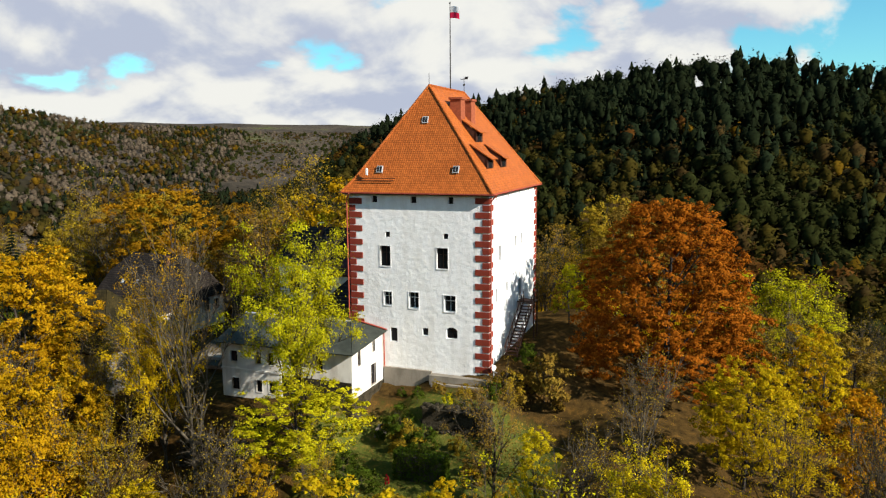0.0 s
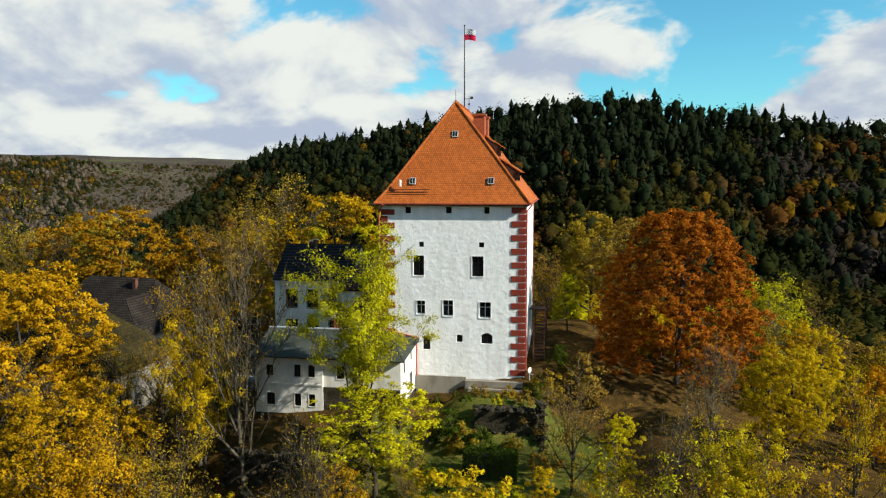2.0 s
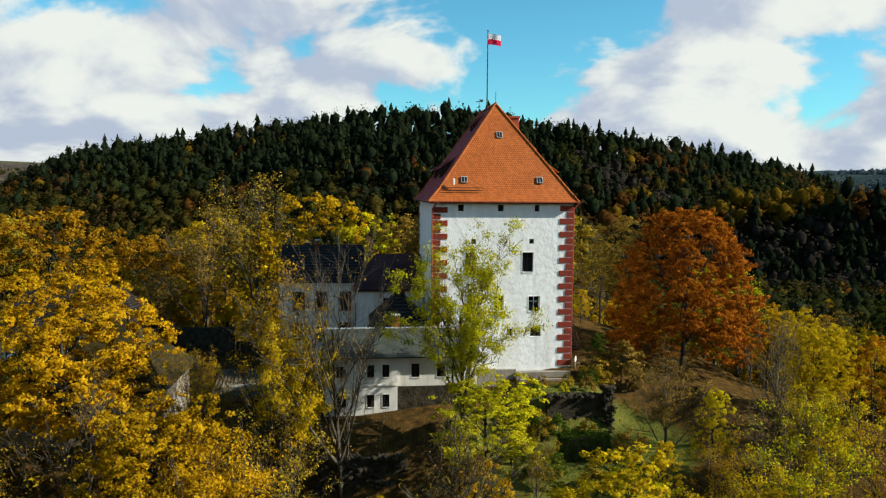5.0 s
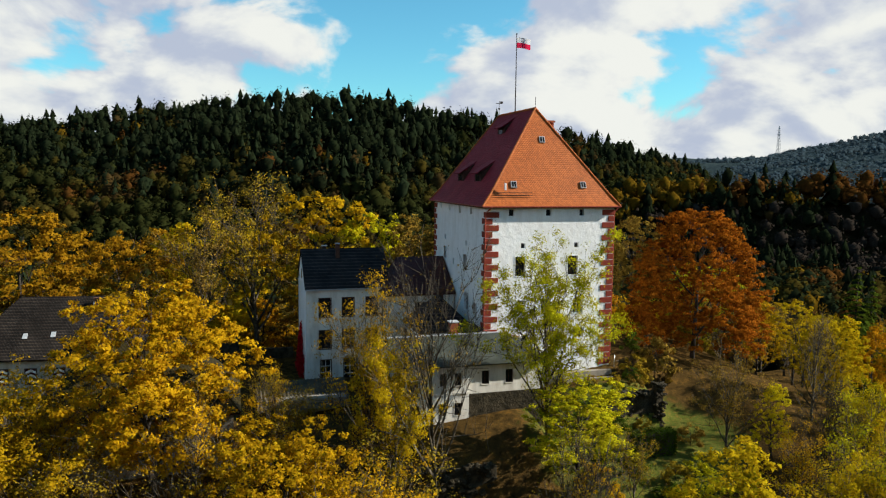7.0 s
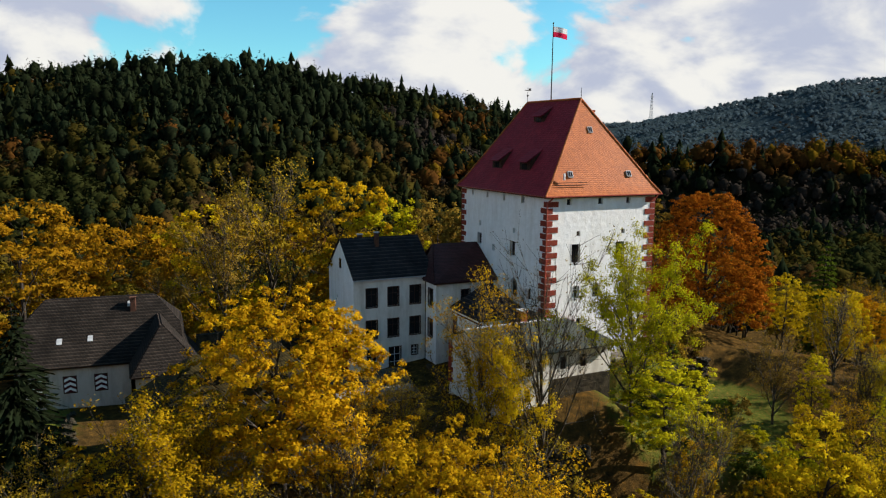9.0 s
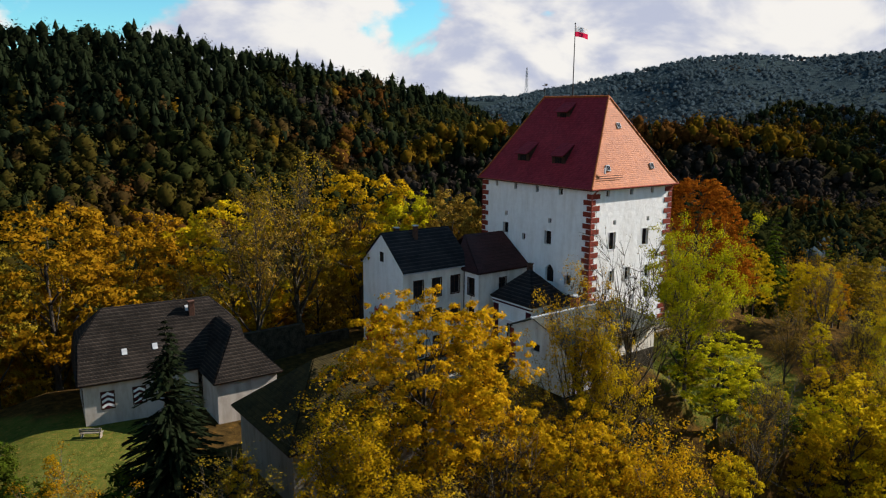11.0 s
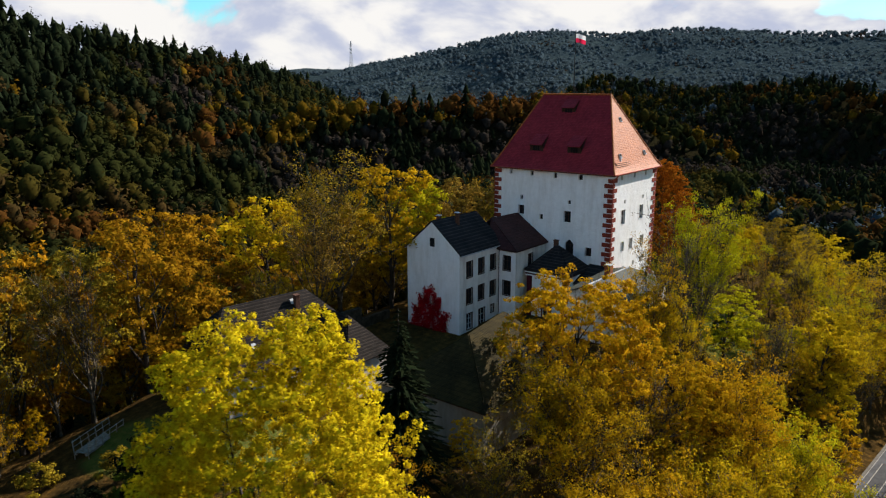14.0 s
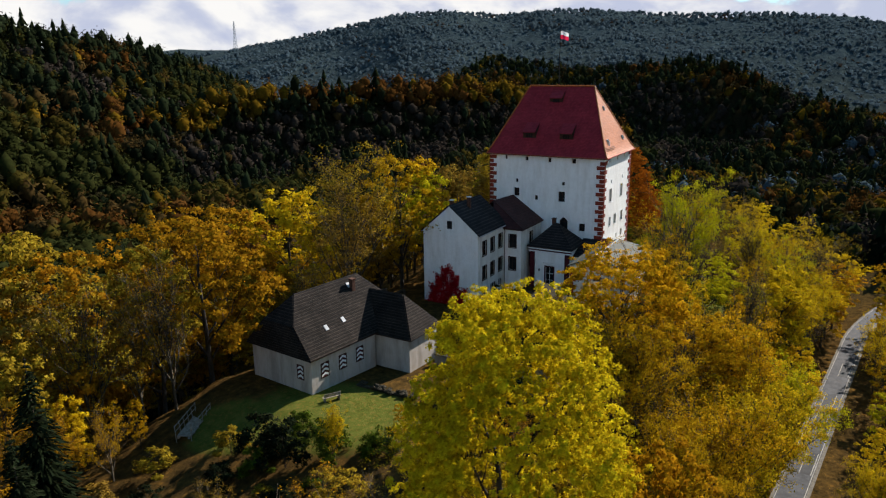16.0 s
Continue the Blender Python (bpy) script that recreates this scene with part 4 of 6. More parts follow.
# two-storey annex below the tower
annex = thing("annex", "cream two-storey annex with a grey felt roof below the tower", "annex")
s_holes = [(1.0, 1.0, 1.7, 2.0), (3.6, 1.0, 4.2, 2.1), (4.9, 1.0, 5.5, 2.1), (1.0, -1.6, 1.8, -0.5), (3.6, -1.6, 4.2, -0.5), (4.9, -1.6, 5.5, -0.5)]
for key, width, m, holes, zb in (("s", 6.2, side_matrix(-9.9, -6.6, 0), s_holes, -2.3), ("w", 7.6, side_matrix(-9.9, 1.0, 270), [(3.2, 1.1, 4.2, 1.9)], -2.3),
                                 ("e", 6.4, side_matrix(3.2, -6.4, 90), [(1.1, 1.3, 1.6, 2.6), (4.0, 1.8, 4.5, 2.9), (3.6, -1.2, 4.6, 0.7)], -1.35),
                                 ("s2", 6.9, side_matrix(-3.7, -6.4, 0), [(1.2, 0.9, 1.9, 2.1), (3.4, 0.9, 4.1, 2.1), (1.2, -1.2, 2.1, -0.2)], 0.15), ("n", 9.7, side_matrix(-0.2, 1.0, 180), [], -3.4)):
    bm = bmesh.new()
    wall_panel(bm, width, zb, 2.75, holes, 0.4, m)
    part("wall", bm, CREAM, annex)
    for h in holes:
        window(annex, m, *h, 0.14, DARKWOOD, (1, 0), CREAM, 0.06)
part("string_course", boxes((-9.95, -3.7, -6.66, -6.6, 0.25, 0.4)), CREAM, annex)
part("stone_base", boxes((-3.75, 3.15, -6.5, -6.0, -6.0, 0.15)), STONE, annex)
part("footing", boxes((-9.8, -3.75, -6.5, -6.0, -6.0, -2.3)), STONE, annex)
part("stone_base", boxes((2.75, 3.17, -5.99, -0.1, -6.0, -1.35)), STONE, annex)
ra, rb = (-10.2, -2.3, 4.35), (1.0, -2.3, 4.35)
for pts in ((( -10.2, -7.1, 2.75), (3.6, -7.1, 2.75), rb, ra), ((3.6, -7.1, 2.75), (3.6, -0.02, 3.2), (-0.15, -0.02, 4.0), rb), (ra, rb, (-0.15, -0.02, 4.0), (-0.15, 1.35, 2.75), (-10.2, 1.35, 2.75))):
    part("roof", slab(pts, 0.1), FELT, annex)
bm = bmesh.new()
for y in (0,):
    poly(bm, [(-9.9, -6.6, 2.75), (-9.9, 1.0, 2.75), (-9.9, -2.3, 4.3)])
part("gable", bm, CREAM, annex)
part("verge", boxes((-10.3, 1.0, -2.42, -2.18, 4.42, 4.5)), METAL, annex)
part("flashing", slab([(3.6, -0.3, 3.36), (3.6, -0.05, 3.36), (-0.1, -0.05, 4.16), (-0.1, -0.3, 4.16)], 0.05), PIPE, annex)
pipe("downpipe", [(3.35, -0.25, 3.2), (3.35, -0.25, -3.0)], 0.07, PIPE, annex)
chimney(annex, -3.7, -1.8, 4.0, 5.5, 0.75, 0.75)
for k in range(8):
    part("quoin", boxes((-9.98, -9.9, 0.5 if k % 2 else 0.2, 1.05, -1.3 + k * 0.5, -0.85 + k * 0.5)), REDSTONE, annex)

# the long low house by the lawn
low = thing("low_house", "long single-storey white house with hipped tile roof and striped shutters", "house", (-46.6, 15.0, 0), -7)


def shutter(parent, m, x0, z0, x1, z1):
    """A closed shutter with red and white chevrons in a dark frame."""
    s = part("shutter", boxes(), None, parent, "closed shutter painted with red and white chevrons")
    bm = bmesh.new()
    f = 0.09
    box(bm, x0, x1, -0.05, -0.0, z0, z0 + f, m); box(bm, x0, x1, -0.05, 0.0, z1 - f, z1, m)
    box(bm, x0, x0 + f, -0.05, 0.0, z0 + f, z1 - f, m); box(bm, x1 - f, x1, -0.05, 0.0, z0 + f, z1 - f, m)
    part("frame", bm, DARKWOOD, s)
    bm = bmesh.new()
    box(bm, x0 + f, x1 - f, -0.02, 0.0, z0 + f, z1 - f, m)
    part("board", bm, DARKRED, s)
    xm, n = (x0 + x1) / 2, 3
    h = (z1 - z0 - 2 * f) / n
    for k in range(n):
        b = z0 + f + k * h
        for a, c in ((x0 + f, xm), (x1 - f, xm)):
            bm = bmesh.new()
            poly(bm, [(a, -0.026, b), (c, -0.026, b + h * .5), (c, -0.026, b + h), (a, -0.026, b + h * .5)], m)
            part("stripe", bm, PAINTW, s)


def half_hip_roof(t, length, depth, ze, zr, inset, knee, mat, over):
    """A steep roof whose ends lean in only above the knee; below it they are tile-hung and almost upright."""
    ym = depth / 2
    run = ym + over
    zk = ze + (zr - ze) * (knee + over) / run
    a, b = (inset, ym, zr), (length - inset, ym, zr)
    for s in (1, -1):
        y = lambda v: ym + s * (v - ym)
        f = [(-over, y(-over), ze), (length + over, y(-over), ze), (length + 0.05, y(knee), zk), b, a, (-0.05, y(knee), zk)]
        part("roof", slab(f if s > 0 else f[::-1], 0.14), mat, t)
    for x, e, top in ((-0.05, -over, a), (length + 0.05, length + over, b)):
        k0, k1 = (x, knee, zk), (x, depth - knee, zk)
        part("roof", slab([k0, top, k1] if e < 0 else [k1, top, k0], 0.14), mat, t)
        low_pts = [(e, -over, ze), k0, k1, (e, depth + over, ze)]
        part("roof", slab(low_pts if e < 0 else low_pts[::-1], 0.14), mat, t)
        pipe("hip_tiles", [k0, top], 0.09, BROWNTILE, t)
    part("ridge_tiles", bevelled(boxes((a[0], b[0], ym - .12, ym + .12, zr - .02, zr + .13)), .04), mat, t)
    part("soffit", boxes((-over, length + over, -over, depth + over, ze - .08, ze - .01)), DARKWOOD, t)


m_s, m_w = side_matrix(0, 0, 0), side_matrix(0, 9.0, 270)
for width, m, holes in ((9.6, m_s, []), (9.0, m_w, []), (14.0, side_matrix(14.0, 9.0, 180), []), (9.0, side_matrix(14.0, 0, 90), [(5.6, -1.6, 6.3, -0.4), (7.3, -1.6, 8.0, -0.4)])):
    bm = bmesh.new()
    wall_panel(bm, width, -4.5, 0.2, holes, 0.4, m)
    part("wall", bm, SHADECREAM, low)
    for h in holes:
        window(low, m, *h, 0.14, DARKWOOD, (0, 0), DARKWOOD)
for x in (1.3, 3.9, 6.5):
    shutter(low, m_s, x, -2.2, x + 1.15, -0.55)
shutter(low, m_w, 6.9, -2.2, 7.9, -0.6)
half_hip_roof(low, 14.0, 9.0, 0.3, 5.7, 2.2, 2.3, BROWNTILE, 0.4)
chimney(low, 9.9, 3.4, 3.8, 5.75, 0.5, 0.5, False, SOOTBRICK)
for x, z in ((3.6, 2.2), (6.2, 2.3), (9.6, 4.9)):
    rl = part("roof_light", boxes((-.22, .22, -.3, .3, -.02, .08)), METAL, low, "small metal roof light")
    rl.matrix_basis = pose(x, -0.4 + (z - 0.3) * 4.9 / 5.4, z + 0.17, 47.8)
ext = thing("low_house_wing", "short wing with a dark hipped tile roof and closed striped door", "house", (-46.2, 15.8, 0), -2)
for width, m in ((6.0, side_matrix(9.6, 0.0, 270)), (5.5, side_matrix(9.6, -6.0, 0)), (6.0, side_matrix(15.1, -6.0, 90))):
    bm = bmesh.new()
    wall_panel(bm, width, -4.5, 0.1, [], 0.4, m)
    part("wall", bm, SHADECREAM, ext)
shutter(ext, side_matrix(9.6, 0.0, 270), 0.35, -3.2, 1.35, -0.4)
hip_roof(ext, 9.6, 15.1, -6.0, 2.4, 0.1, ((12.0, -3.6, 4.1), (12.0, 2.4, 4.1)), BROWNTILE, 0.4)

shed = thing("court_shed", "low shed with a corrugated fibre-cement roof beside the house", "shed")
part("wall", boxes((-20.2, -12.8, 2.6, 6.2, -5.0, -2.1)), GREYPL, shed)
bm = bmesh.new()
n_waves = 96
prev = None
for i in range(n_waves + 1):
    x = -21.0 + 8.6 * i / n_waves
    h = 0.05 * math.cos(i * math.pi / 2)
    cur = [bm.verts.new((x, 1.6, -2.7 + h)), bm.verts.new((x, 6.8, -1.35 + h))]
    if prev:
        bm.faces.new((prev[0], cur[0], cur[1], prev[1]))
    prev = cur
r = part("roof", bm, CORRUGATED, shed)
r.modifiers.new("thick", "SOLIDIFY").thickness = 0.02

barn = thing("barn", "old barn with a mossy brown hipped tile roof", "barn")
for width, m in ((14.3, side_matrix(-37.4, -7.4, 0)), (9.8, side_matrix(-23.1, -7.4, 90)), (14.3, side_matrix(-23.1, 2.4, 180)), (9.8, side_matrix(-37.4, 2.4, 270))):
    bm = bmesh.new()
    wall_panel(bm, width, -8.0, 0.55, [], 0.4, m)
    part("wall", bm, GREYPL, barn)
hip_roof(barn, -37.4, -23.1, -7.4, 2.4, 0.5, ((-33.4, -2.8, 5.0), (-27.2, -2.4, 5.5)), MOSSTILE, 0.5)
for x in (-31.5, -28.0):
    rl = part("roof_light", boxes((-.22, .22, -.3, .3, -.02, .08)), METAL, barn, "small metal roof light")
    rl.matrix_basis = pose(x, -5.9, 2.14, 40)

court_wall = thing("court_wall", "old grey rubble boundary wall of the court", "wall")
part("masonry", boxes((-30.0, -22.3, 22.0, 22.7, -6, 0.0), (-22.3, -16.0, 23.2, 23.7, -6, -2.0)), STONE, court_wall)

yard_wall = thing("yard_wall", "plastered grey wall between the low house and the barn", "wall")
part("masonry", boxes((-33.3, -32.9, 2.4, 8.4, -6, -2.7)), GREYPL, yard_wall)
part("coping", boxes((-33.4, -32.8, 2.4, 8.4, -2.7, -2.6)), STONE, yard_wall)


# ---- trees ----
rng = np.random.default_rng(7)


def tubes(paths, sides=5):
    """Tapered tubes along lists of (x, y, z, radius), as vertices and quads."""
    V, F, o = [], [], 0
    ang = np.arange(sides) * 2 * np.pi / sides
    ring = np.stack([np.cos(ang), np.sin(ang)], 1)
    for p in paths:
        p = np.asarray(p, float)
        c, r = p[:, :3], p[:, 3]
        d = np.gradient(c, axis=0)
        d /= np.linalg.norm(d, axis=1, keepdims=True) + 1e-9
        ref = np.where(np.abs(d[:, 2:3]) > 0.9, [[1.0, 0, 0]], [[0, 0, 1.0]])
        u = np.cross(d, ref)
        u /= np.linalg.norm(u, axis=1, keepdims=True) + 1e-9
        w = np.cross(d, u)
        v = c[:, None] + r[:, None, None] * (ring[None, :, :1] * u[:, None] + ring[None, :, 1:] * w[:, None])
        V.append(v.reshape(-1, 3))
        for i in range(len(p) - 1):
            a = o + i * sides + np.arange(sides)
            b = o + i * sides + (np.arange(sides) + 1) % sides
            F.append(np.stack([a, b, b + sides, a + sides], 1))
        o += len(p) * sides
    return np.concatenate(V), np.concatenate(F)


def branch_path(start, direction, length, r0, r1, n=4, bend=0.25, lift=0.15):
    p, d = np.array(start, float), np.array(direction, float)
    d /= np.linalg.norm(d)
    out = [[*p, r0]]
    for i in range(1, n + 1):
        d = d + rng.normal(0, bend, 3) * 0.5 + np.array([0, 0, lift * 0.5])
        d /= np.linalg.norm(d)
        p = p + d * length / n
        out.append([*p, r0 + (r1 - r0) * i / n])
    return out


def leaf_blades(centres, size, normals, jitter=0.7, smoothness=0.5):
    """Small leaf clumps: one three-cornered blade each, turned mostly outwards. Also their outward directions."""
    n = len(centres)
    out = normals / (np.linalg.norm(normals, axis=1, keepdims=True) + 1e-9)
    nor = normals + rng.normal(0, jitter, (n, 3))
    nor /= np.linalg.norm(nor, axis=1, keepdims=True) + 1e-9
    nor *= np.where((nor * out).sum(1, keepdims=True) < 0, -1, 1)
    t = np.cross(nor, rng.normal(0, 1, (n, 3)))
    t /= np.linalg.norm(t, axis=1, keepdims=True) + 1e-9
    b = np.cross(nor, t)
    s = size * rng.uniform(0.6, 1.4, (n, 1))
    k = rng.uniform(0.9, 1.5, (n, 1))
    q = np.stack([centres - t * s, centres + t * s, centres + b * s * k], 1)
    soft = out * smoothness + nor * (1.1 - smoothness)
    soft /= np.linalg.norm(soft, axis=1, keepdims=True)
    return q.reshape(-1, 3), np.arange(n * 3).reshape(n, 3), np.repeat(soft, 3, axis=0)


def leafy_mesh(name, v, f, soft):
    """A mesh whose leaves are shaded as part of the clump that they grow on."""
    me = mesh_np(name, v, f)
    me.polygons.foreach_set("use_smooth", np.ones(len(f), bool))
    me.normals_split_custom_set_from_vertices(soft.tolist())
    return me


def skeleton_paths(height, spread, base=0.25, limbs=9, twigs=0, trunk_r=None, lean=0.0, fan=False):
    """Trunk, limbs and twigs of a broad tree of the given height."""
    tr = trunk_r or height * (0.021 if fan else 0.018)
    top = height * 0.72
    trunk = branch_path((0, 0, -1.0), (lean, lean * 0.5, 1), top + 1, tr, tr * 0.35, 6, 0.06, 0.1)
    paths, ends = [trunk], []
    T = np.array(trunk)
    for i in range(limbs):
        u = base + (1 - base) * (i + rng.random()) / limbs * (0.8 if fan else 1.0)
        k = u * (len(T) - 1)
        a = T[int(min(k, len(T) - 2))]
        c = a + (T[int(min(k, len(T) - 2)) + 1] - a) * (k - int(k))
        az = i * 2.4 + rng.uniform(-0.5, 0.5)
        up = rng.uniform(0.5, 1.1) + u * 0.6
        L = spread * rng.uniform(0.75, 1.1) * (1.05 - 0.45 * u)
        if fan:
            up = rng.uniform(1.0, 2.0) + u * 0.8
            L = height * rng.uniform(0.42, 0.58) * (1.1 - 0.45 * u)
        br = branch_path(c[:3], (math.cos(az), math.sin(az), up), L, c[3] * 0.62, c[3] * 0.16, 4)
        paths.append(br)
        ends.append(br)
        for j in range(3):
            s = br[2 + j % 3]
            d = np.array(br[-1][:3]) - np.array(br[0][:3]) + rng.normal(0, L * 0.5, 3)
            sb = branch_path(s[:3], d, L * rng.uniform(0.4, 0.65), s[3] * 0.6, 0.015, 3)
            paths.append(sb)
            ends.append(sb)
    if twigs:
        src = ends + [trunk[3:]]
        for j in range(twigs):
            br = src[rng.integers(len(src))]
            s = br[rng.integers(1, len(br))]
            d = rng.normal(0, 0.5, 3) + np.array([s[0], s[1], 0]) / (spread + 0.1) * 0.8 + np.array([0, 0, 0.9])
            tw = branch_path(s[:3], d, rng.uniform(0.10, 0.22) * height * 0.75, 0.026, 0.008, 1, 0.3, 0.25)
            paths.append(tw)
    return paths, ends


def crown_points(n, lobes, shell=0.55):
    """Points with outward directions in and on a heap of uneven lobes."""
    L = np.array(lobes, float)
    w = (L[:, 3] * L[:, 4] * L[:, 5]) ** 0.67
    idx = rng.choice(len(L), n, p=w / w.sum())
    d = rng.normal(0, 1, (n, 3))
    d /= np.linalg.norm(d, axis=1, keepdims=True)
    r = shell + (1.06 - shell) * rng.random((n, 1)) ** 0.6
    c = L[idx, :3] + d * r * L[idx, 3:6]
    return c, d


def clumped(n, lobes, shell, size, height, low):
    """Leaves gathered in dense tufts on the lobes, each tuft with its own lit and shaded side."""
    per = 38
    hub, out = crown_points(max(8, n // per), lobes, max(shell, 0.55))
    hub_d = out * 0.45 + c_out(hub, height, low) * 0.55
    i = np.repeat(np.arange(len(hub)), per)
    d = rng.normal(0, 1, (len(i), 3))
    d /= np.linalg.norm(d, axis=1, keepdims=True)
    r = size * 3.3 * rng.uniform(0.7, 1.3, (len(hub), 1))[i] * rng.random((len(i), 1)) ** 0.45
    c = hub[i] + d * r * np.array([1.15, 1.15, 0.62])
    return c, d * 0.55 + hub_d[i] * 0.75


def lobed(height, radius, low, count, kind="round", small=1.0, hull=0.40):
    """Lobes of a crown: a loose heap of clumps with gaps between them."""
    out = []
    mid, half = (height + low) / 2, (height - low) / 2
    for i in range(count):
        u = (i + rng.random()) / count
        z = low + (height - low) * (0.08 + 0.86 * u)
        if kind == "round":
            prof = math.sqrt(max(0.05, 1 - ((z - mid) / half) ** 2))
        elif kind == "egg":
            prof = max(0.05, 1 - ((z - low) / (height - low)) ** 1.7) ** 0.75
        elif kind == "ovoid":
            u = (z - low) / (height - low)
            prof = max(0.1, math.sin(math.pi * (0.30 + 0.70 * u) ** 0.9)) ** 0.62
        elif kind == "dome":
            prof = math.sqrt(max(0.04, 1 - ((z - low) / (height - low)) ** 2.2))
        else:
            prof = max(0.12, 1 - (z - low) / (height - low)) ** 0.7
        az = i * 2.399 + rng.uniform(-0.6, 0.6)
        rr = radius * prof * rng.uniform(hull, 0.95)
        s = radius * rng.uniform(0.16, 0.30) * small * (0.6 + 0.4 * prof)
        out.append((math.cos(az) * rr, math.sin(az) * rr, z, s * 1.25, s * 1.25, s * 0.7))
    return out


TREE_MESH = {}


def c_out(c, height, low):
    """Directions away from the middle of a crown."""
    d = c - np.array([0, 0, low + (height - low) * 0.4])
    return d / (np.linalg.norm(d, axis=1, keepdims=True) + 1e-9)



def tree_meshes(key, height, radius, low, leaves, size, lobes=40, kind="round", twigs=0, limbs=9, shell=0.25, small=1.0, hull=0.40):
    paths, ends = skeleton_paths(height * 0.95, radius, 0.22, limbs, twigs, fan=twigs > 0)
    v, f = tubes(paths, 5 if not twigs else 3)
    trunk = mesh_np("trunk", v, f)
    trunk.materials.append(TWIG if twigs else BARK)
    crown = None
    if leaves:
        L = lobed(height, radius, low, lobes, kind, small, hull)
        c, d = clumped(leaves, L, shell, size, height, low)
        if twigs:
            # sparse leaves hang round the twigs
            src = np.array([p[j][:3] for p in paths[1:] for j in range(1, len(p))])
            thick = rng.random(len(src)) ** 3
            off = rng.normal(0, 1, (leaves, 3)) * np.array([0.34, 0.34, 0.22])
            c = src[rng.choice(len(src), leaves, p=thick / thick.sum())] + off
            d = off * 1.6 + c_out(c, height, low) * 0.6
        crown = leafy_mesh("crown", *leaf_blades(c, size, d + np.array([0, 0, 0.3])))
    TREE_MESH[key] = (trunk, crown, height, radius)


def conifer_mesh(key, height, radius, tiers=16, per=13, blade=0.55):
    trunk = mesh_np("trunk", *tubes([[(0, 0, -1, height * .013), (0, 0, height, 0.02)]], 6))
    trunk.materials.append(BARK)
    q, fq, o = [], [], 0
    for i in range(tiers):
        u = i / (tiers - 1)
        z = height * (0.10 + 0.88 * u)
        r = radius * (1 - u) ** 0.85 + 0.12
        for j in range(max(5, int(per * (1 - 0.5 * u)))):
            az = j * 2 * math.pi / per * 1.07 + i * 0.7 + rng.uniform(-.2, .2)
            L = r * rng.uniform(0.75, 1.1)
            droop = -0.32 * L
            ca, sa = math.cos(az), math.sin(az)
            w = blade * (0.5 + 0.5 * L / radius)
            steps = 3
            for s in range(steps):
                a, b = s / steps, (s + 1) / steps
                for lift in (0, 1):
                    za, zb = z + droop * a * a, z + droop * b * b
                    wa, wb = w * (1 - a * .55), w * (1 - b * .8)
                    side = (1 if lift else -1)
                    p0, p1 = (ca * L * a, sa * L * a, za), (ca * L * b, sa * L * b, zb)
                    q += [p0, p1, (p1[0] - sa * wb * side, p1[1] + ca * wb * side, zb - wb * .35), (p0[0] - sa * wa * side, p0[1] + ca * wa * side, za - wa * .35)]
                    fq.append((o, o + 1, o + 2, o + 3)); o += 4
    q = np.array(q) + rng.normal(0, 0.05, (len(q), 3))
    crown = mesh_np("crown", q, np.array(fq))
    TREE_MESH[key] = (trunk, crown, height, radius)


tree_meshes("broad_a", 15, 5.6, 3.0, 9500, 0.152, 60, small=0.85)
tree_meshes("broad_b", 14, 4.8, 3.5, 9000, 0.145, 50, small=0.85)
tree_meshes("broad_c", 12, 5.0, 2.0, 8500, 0.145, 46, "dome", small=0.85)
tree_meshes("tall_a", 18, 4.8, 5.0, 9500, 0.15, 56, small=0.85)
tree_meshes("lemon_a", 26, 8.6, 5.0, 210000, 0.088, 420, "dome", shell=0.6, small=0.66, hull=0.68)
tree_meshes("maple", 16, 7.6, 3.0, 34000, 0.13, 150, "round", 0, 14, shell=0.3, small=0.68)
tree_meshes("beech", 17.5, 7.4, 0.6, 100000, 0.10, 340, "ovoid", shell=0.6, small=0.66, hull=0.72)
tree_meshes("airy_a", 15, 4.5, 4.0, 6800, 0.09, 14, "round", 360, 11)
tree_meshes("airy_b", 13, 4.0, 3.0, 5600, 0.09, 14, "round", 320, 11)
tree_meshes("bare_a", 14, 4.5, 3.0, 2200, 0.075, 10, "round", 700, 13)
tree_meshes("bare_c", 16, 4.8, 3.0, 900, 0.075, 10, "round", 620, 16)
tree_meshes("bare_b", 11, 4.0, 2.0, 1800, 0.075, 10, "round", 560, 12)
tree_meshes("lime_a", 15, 4.8, 3.5, 36000, 0.082, 14, "round", 460, 15)
tree_meshes("fan_a", 14, 5.0, 3.5, 20000, 0.095, 14, "round", 420, 14)
tree_meshes("fine_a", 15, 5.2, 2.5, 17000, 0.115, 80, small=0.8)
tree_meshes("fine_b", 14, 4.6, 2.5, 13000, 0.11, 64, "dome", small=0.8)
tree_meshes("mid_a", 15, 5.0, 2.5, 8400, 0.132, 60, small=0.8)
tree_meshes("mid_b", 13, 4.4, 2.2, 7000, 0.132, 50, "dome", small=0.8)
tree_meshes("shrub_a", 4.0, 2.2, 0.1, 2600, 0.13, 16, "dome", 0, 5)
tree_meshes("shrub_b", 3.0, 1.9, 0.1, 2000, 0.12, 14, "dome", 0, 5)
conifer_mesh("spruce", 15, 3.6, 32, 22, 0.26)
conifer_mesh("young_fir", 12, 2.6, 22, 16, 0.26)

NAMES = {"gold": "golden", "amber": "amber brown", "yellow": "bright yellow", "lemon": "lemon yellow", "lime": "yellow-green", "olive": "olive brown", "rust": "rust-brown",
         "orange": "orange", "green": "dark green", "red": "deep red", "brown": "dull brown", "needle": "dark green"}


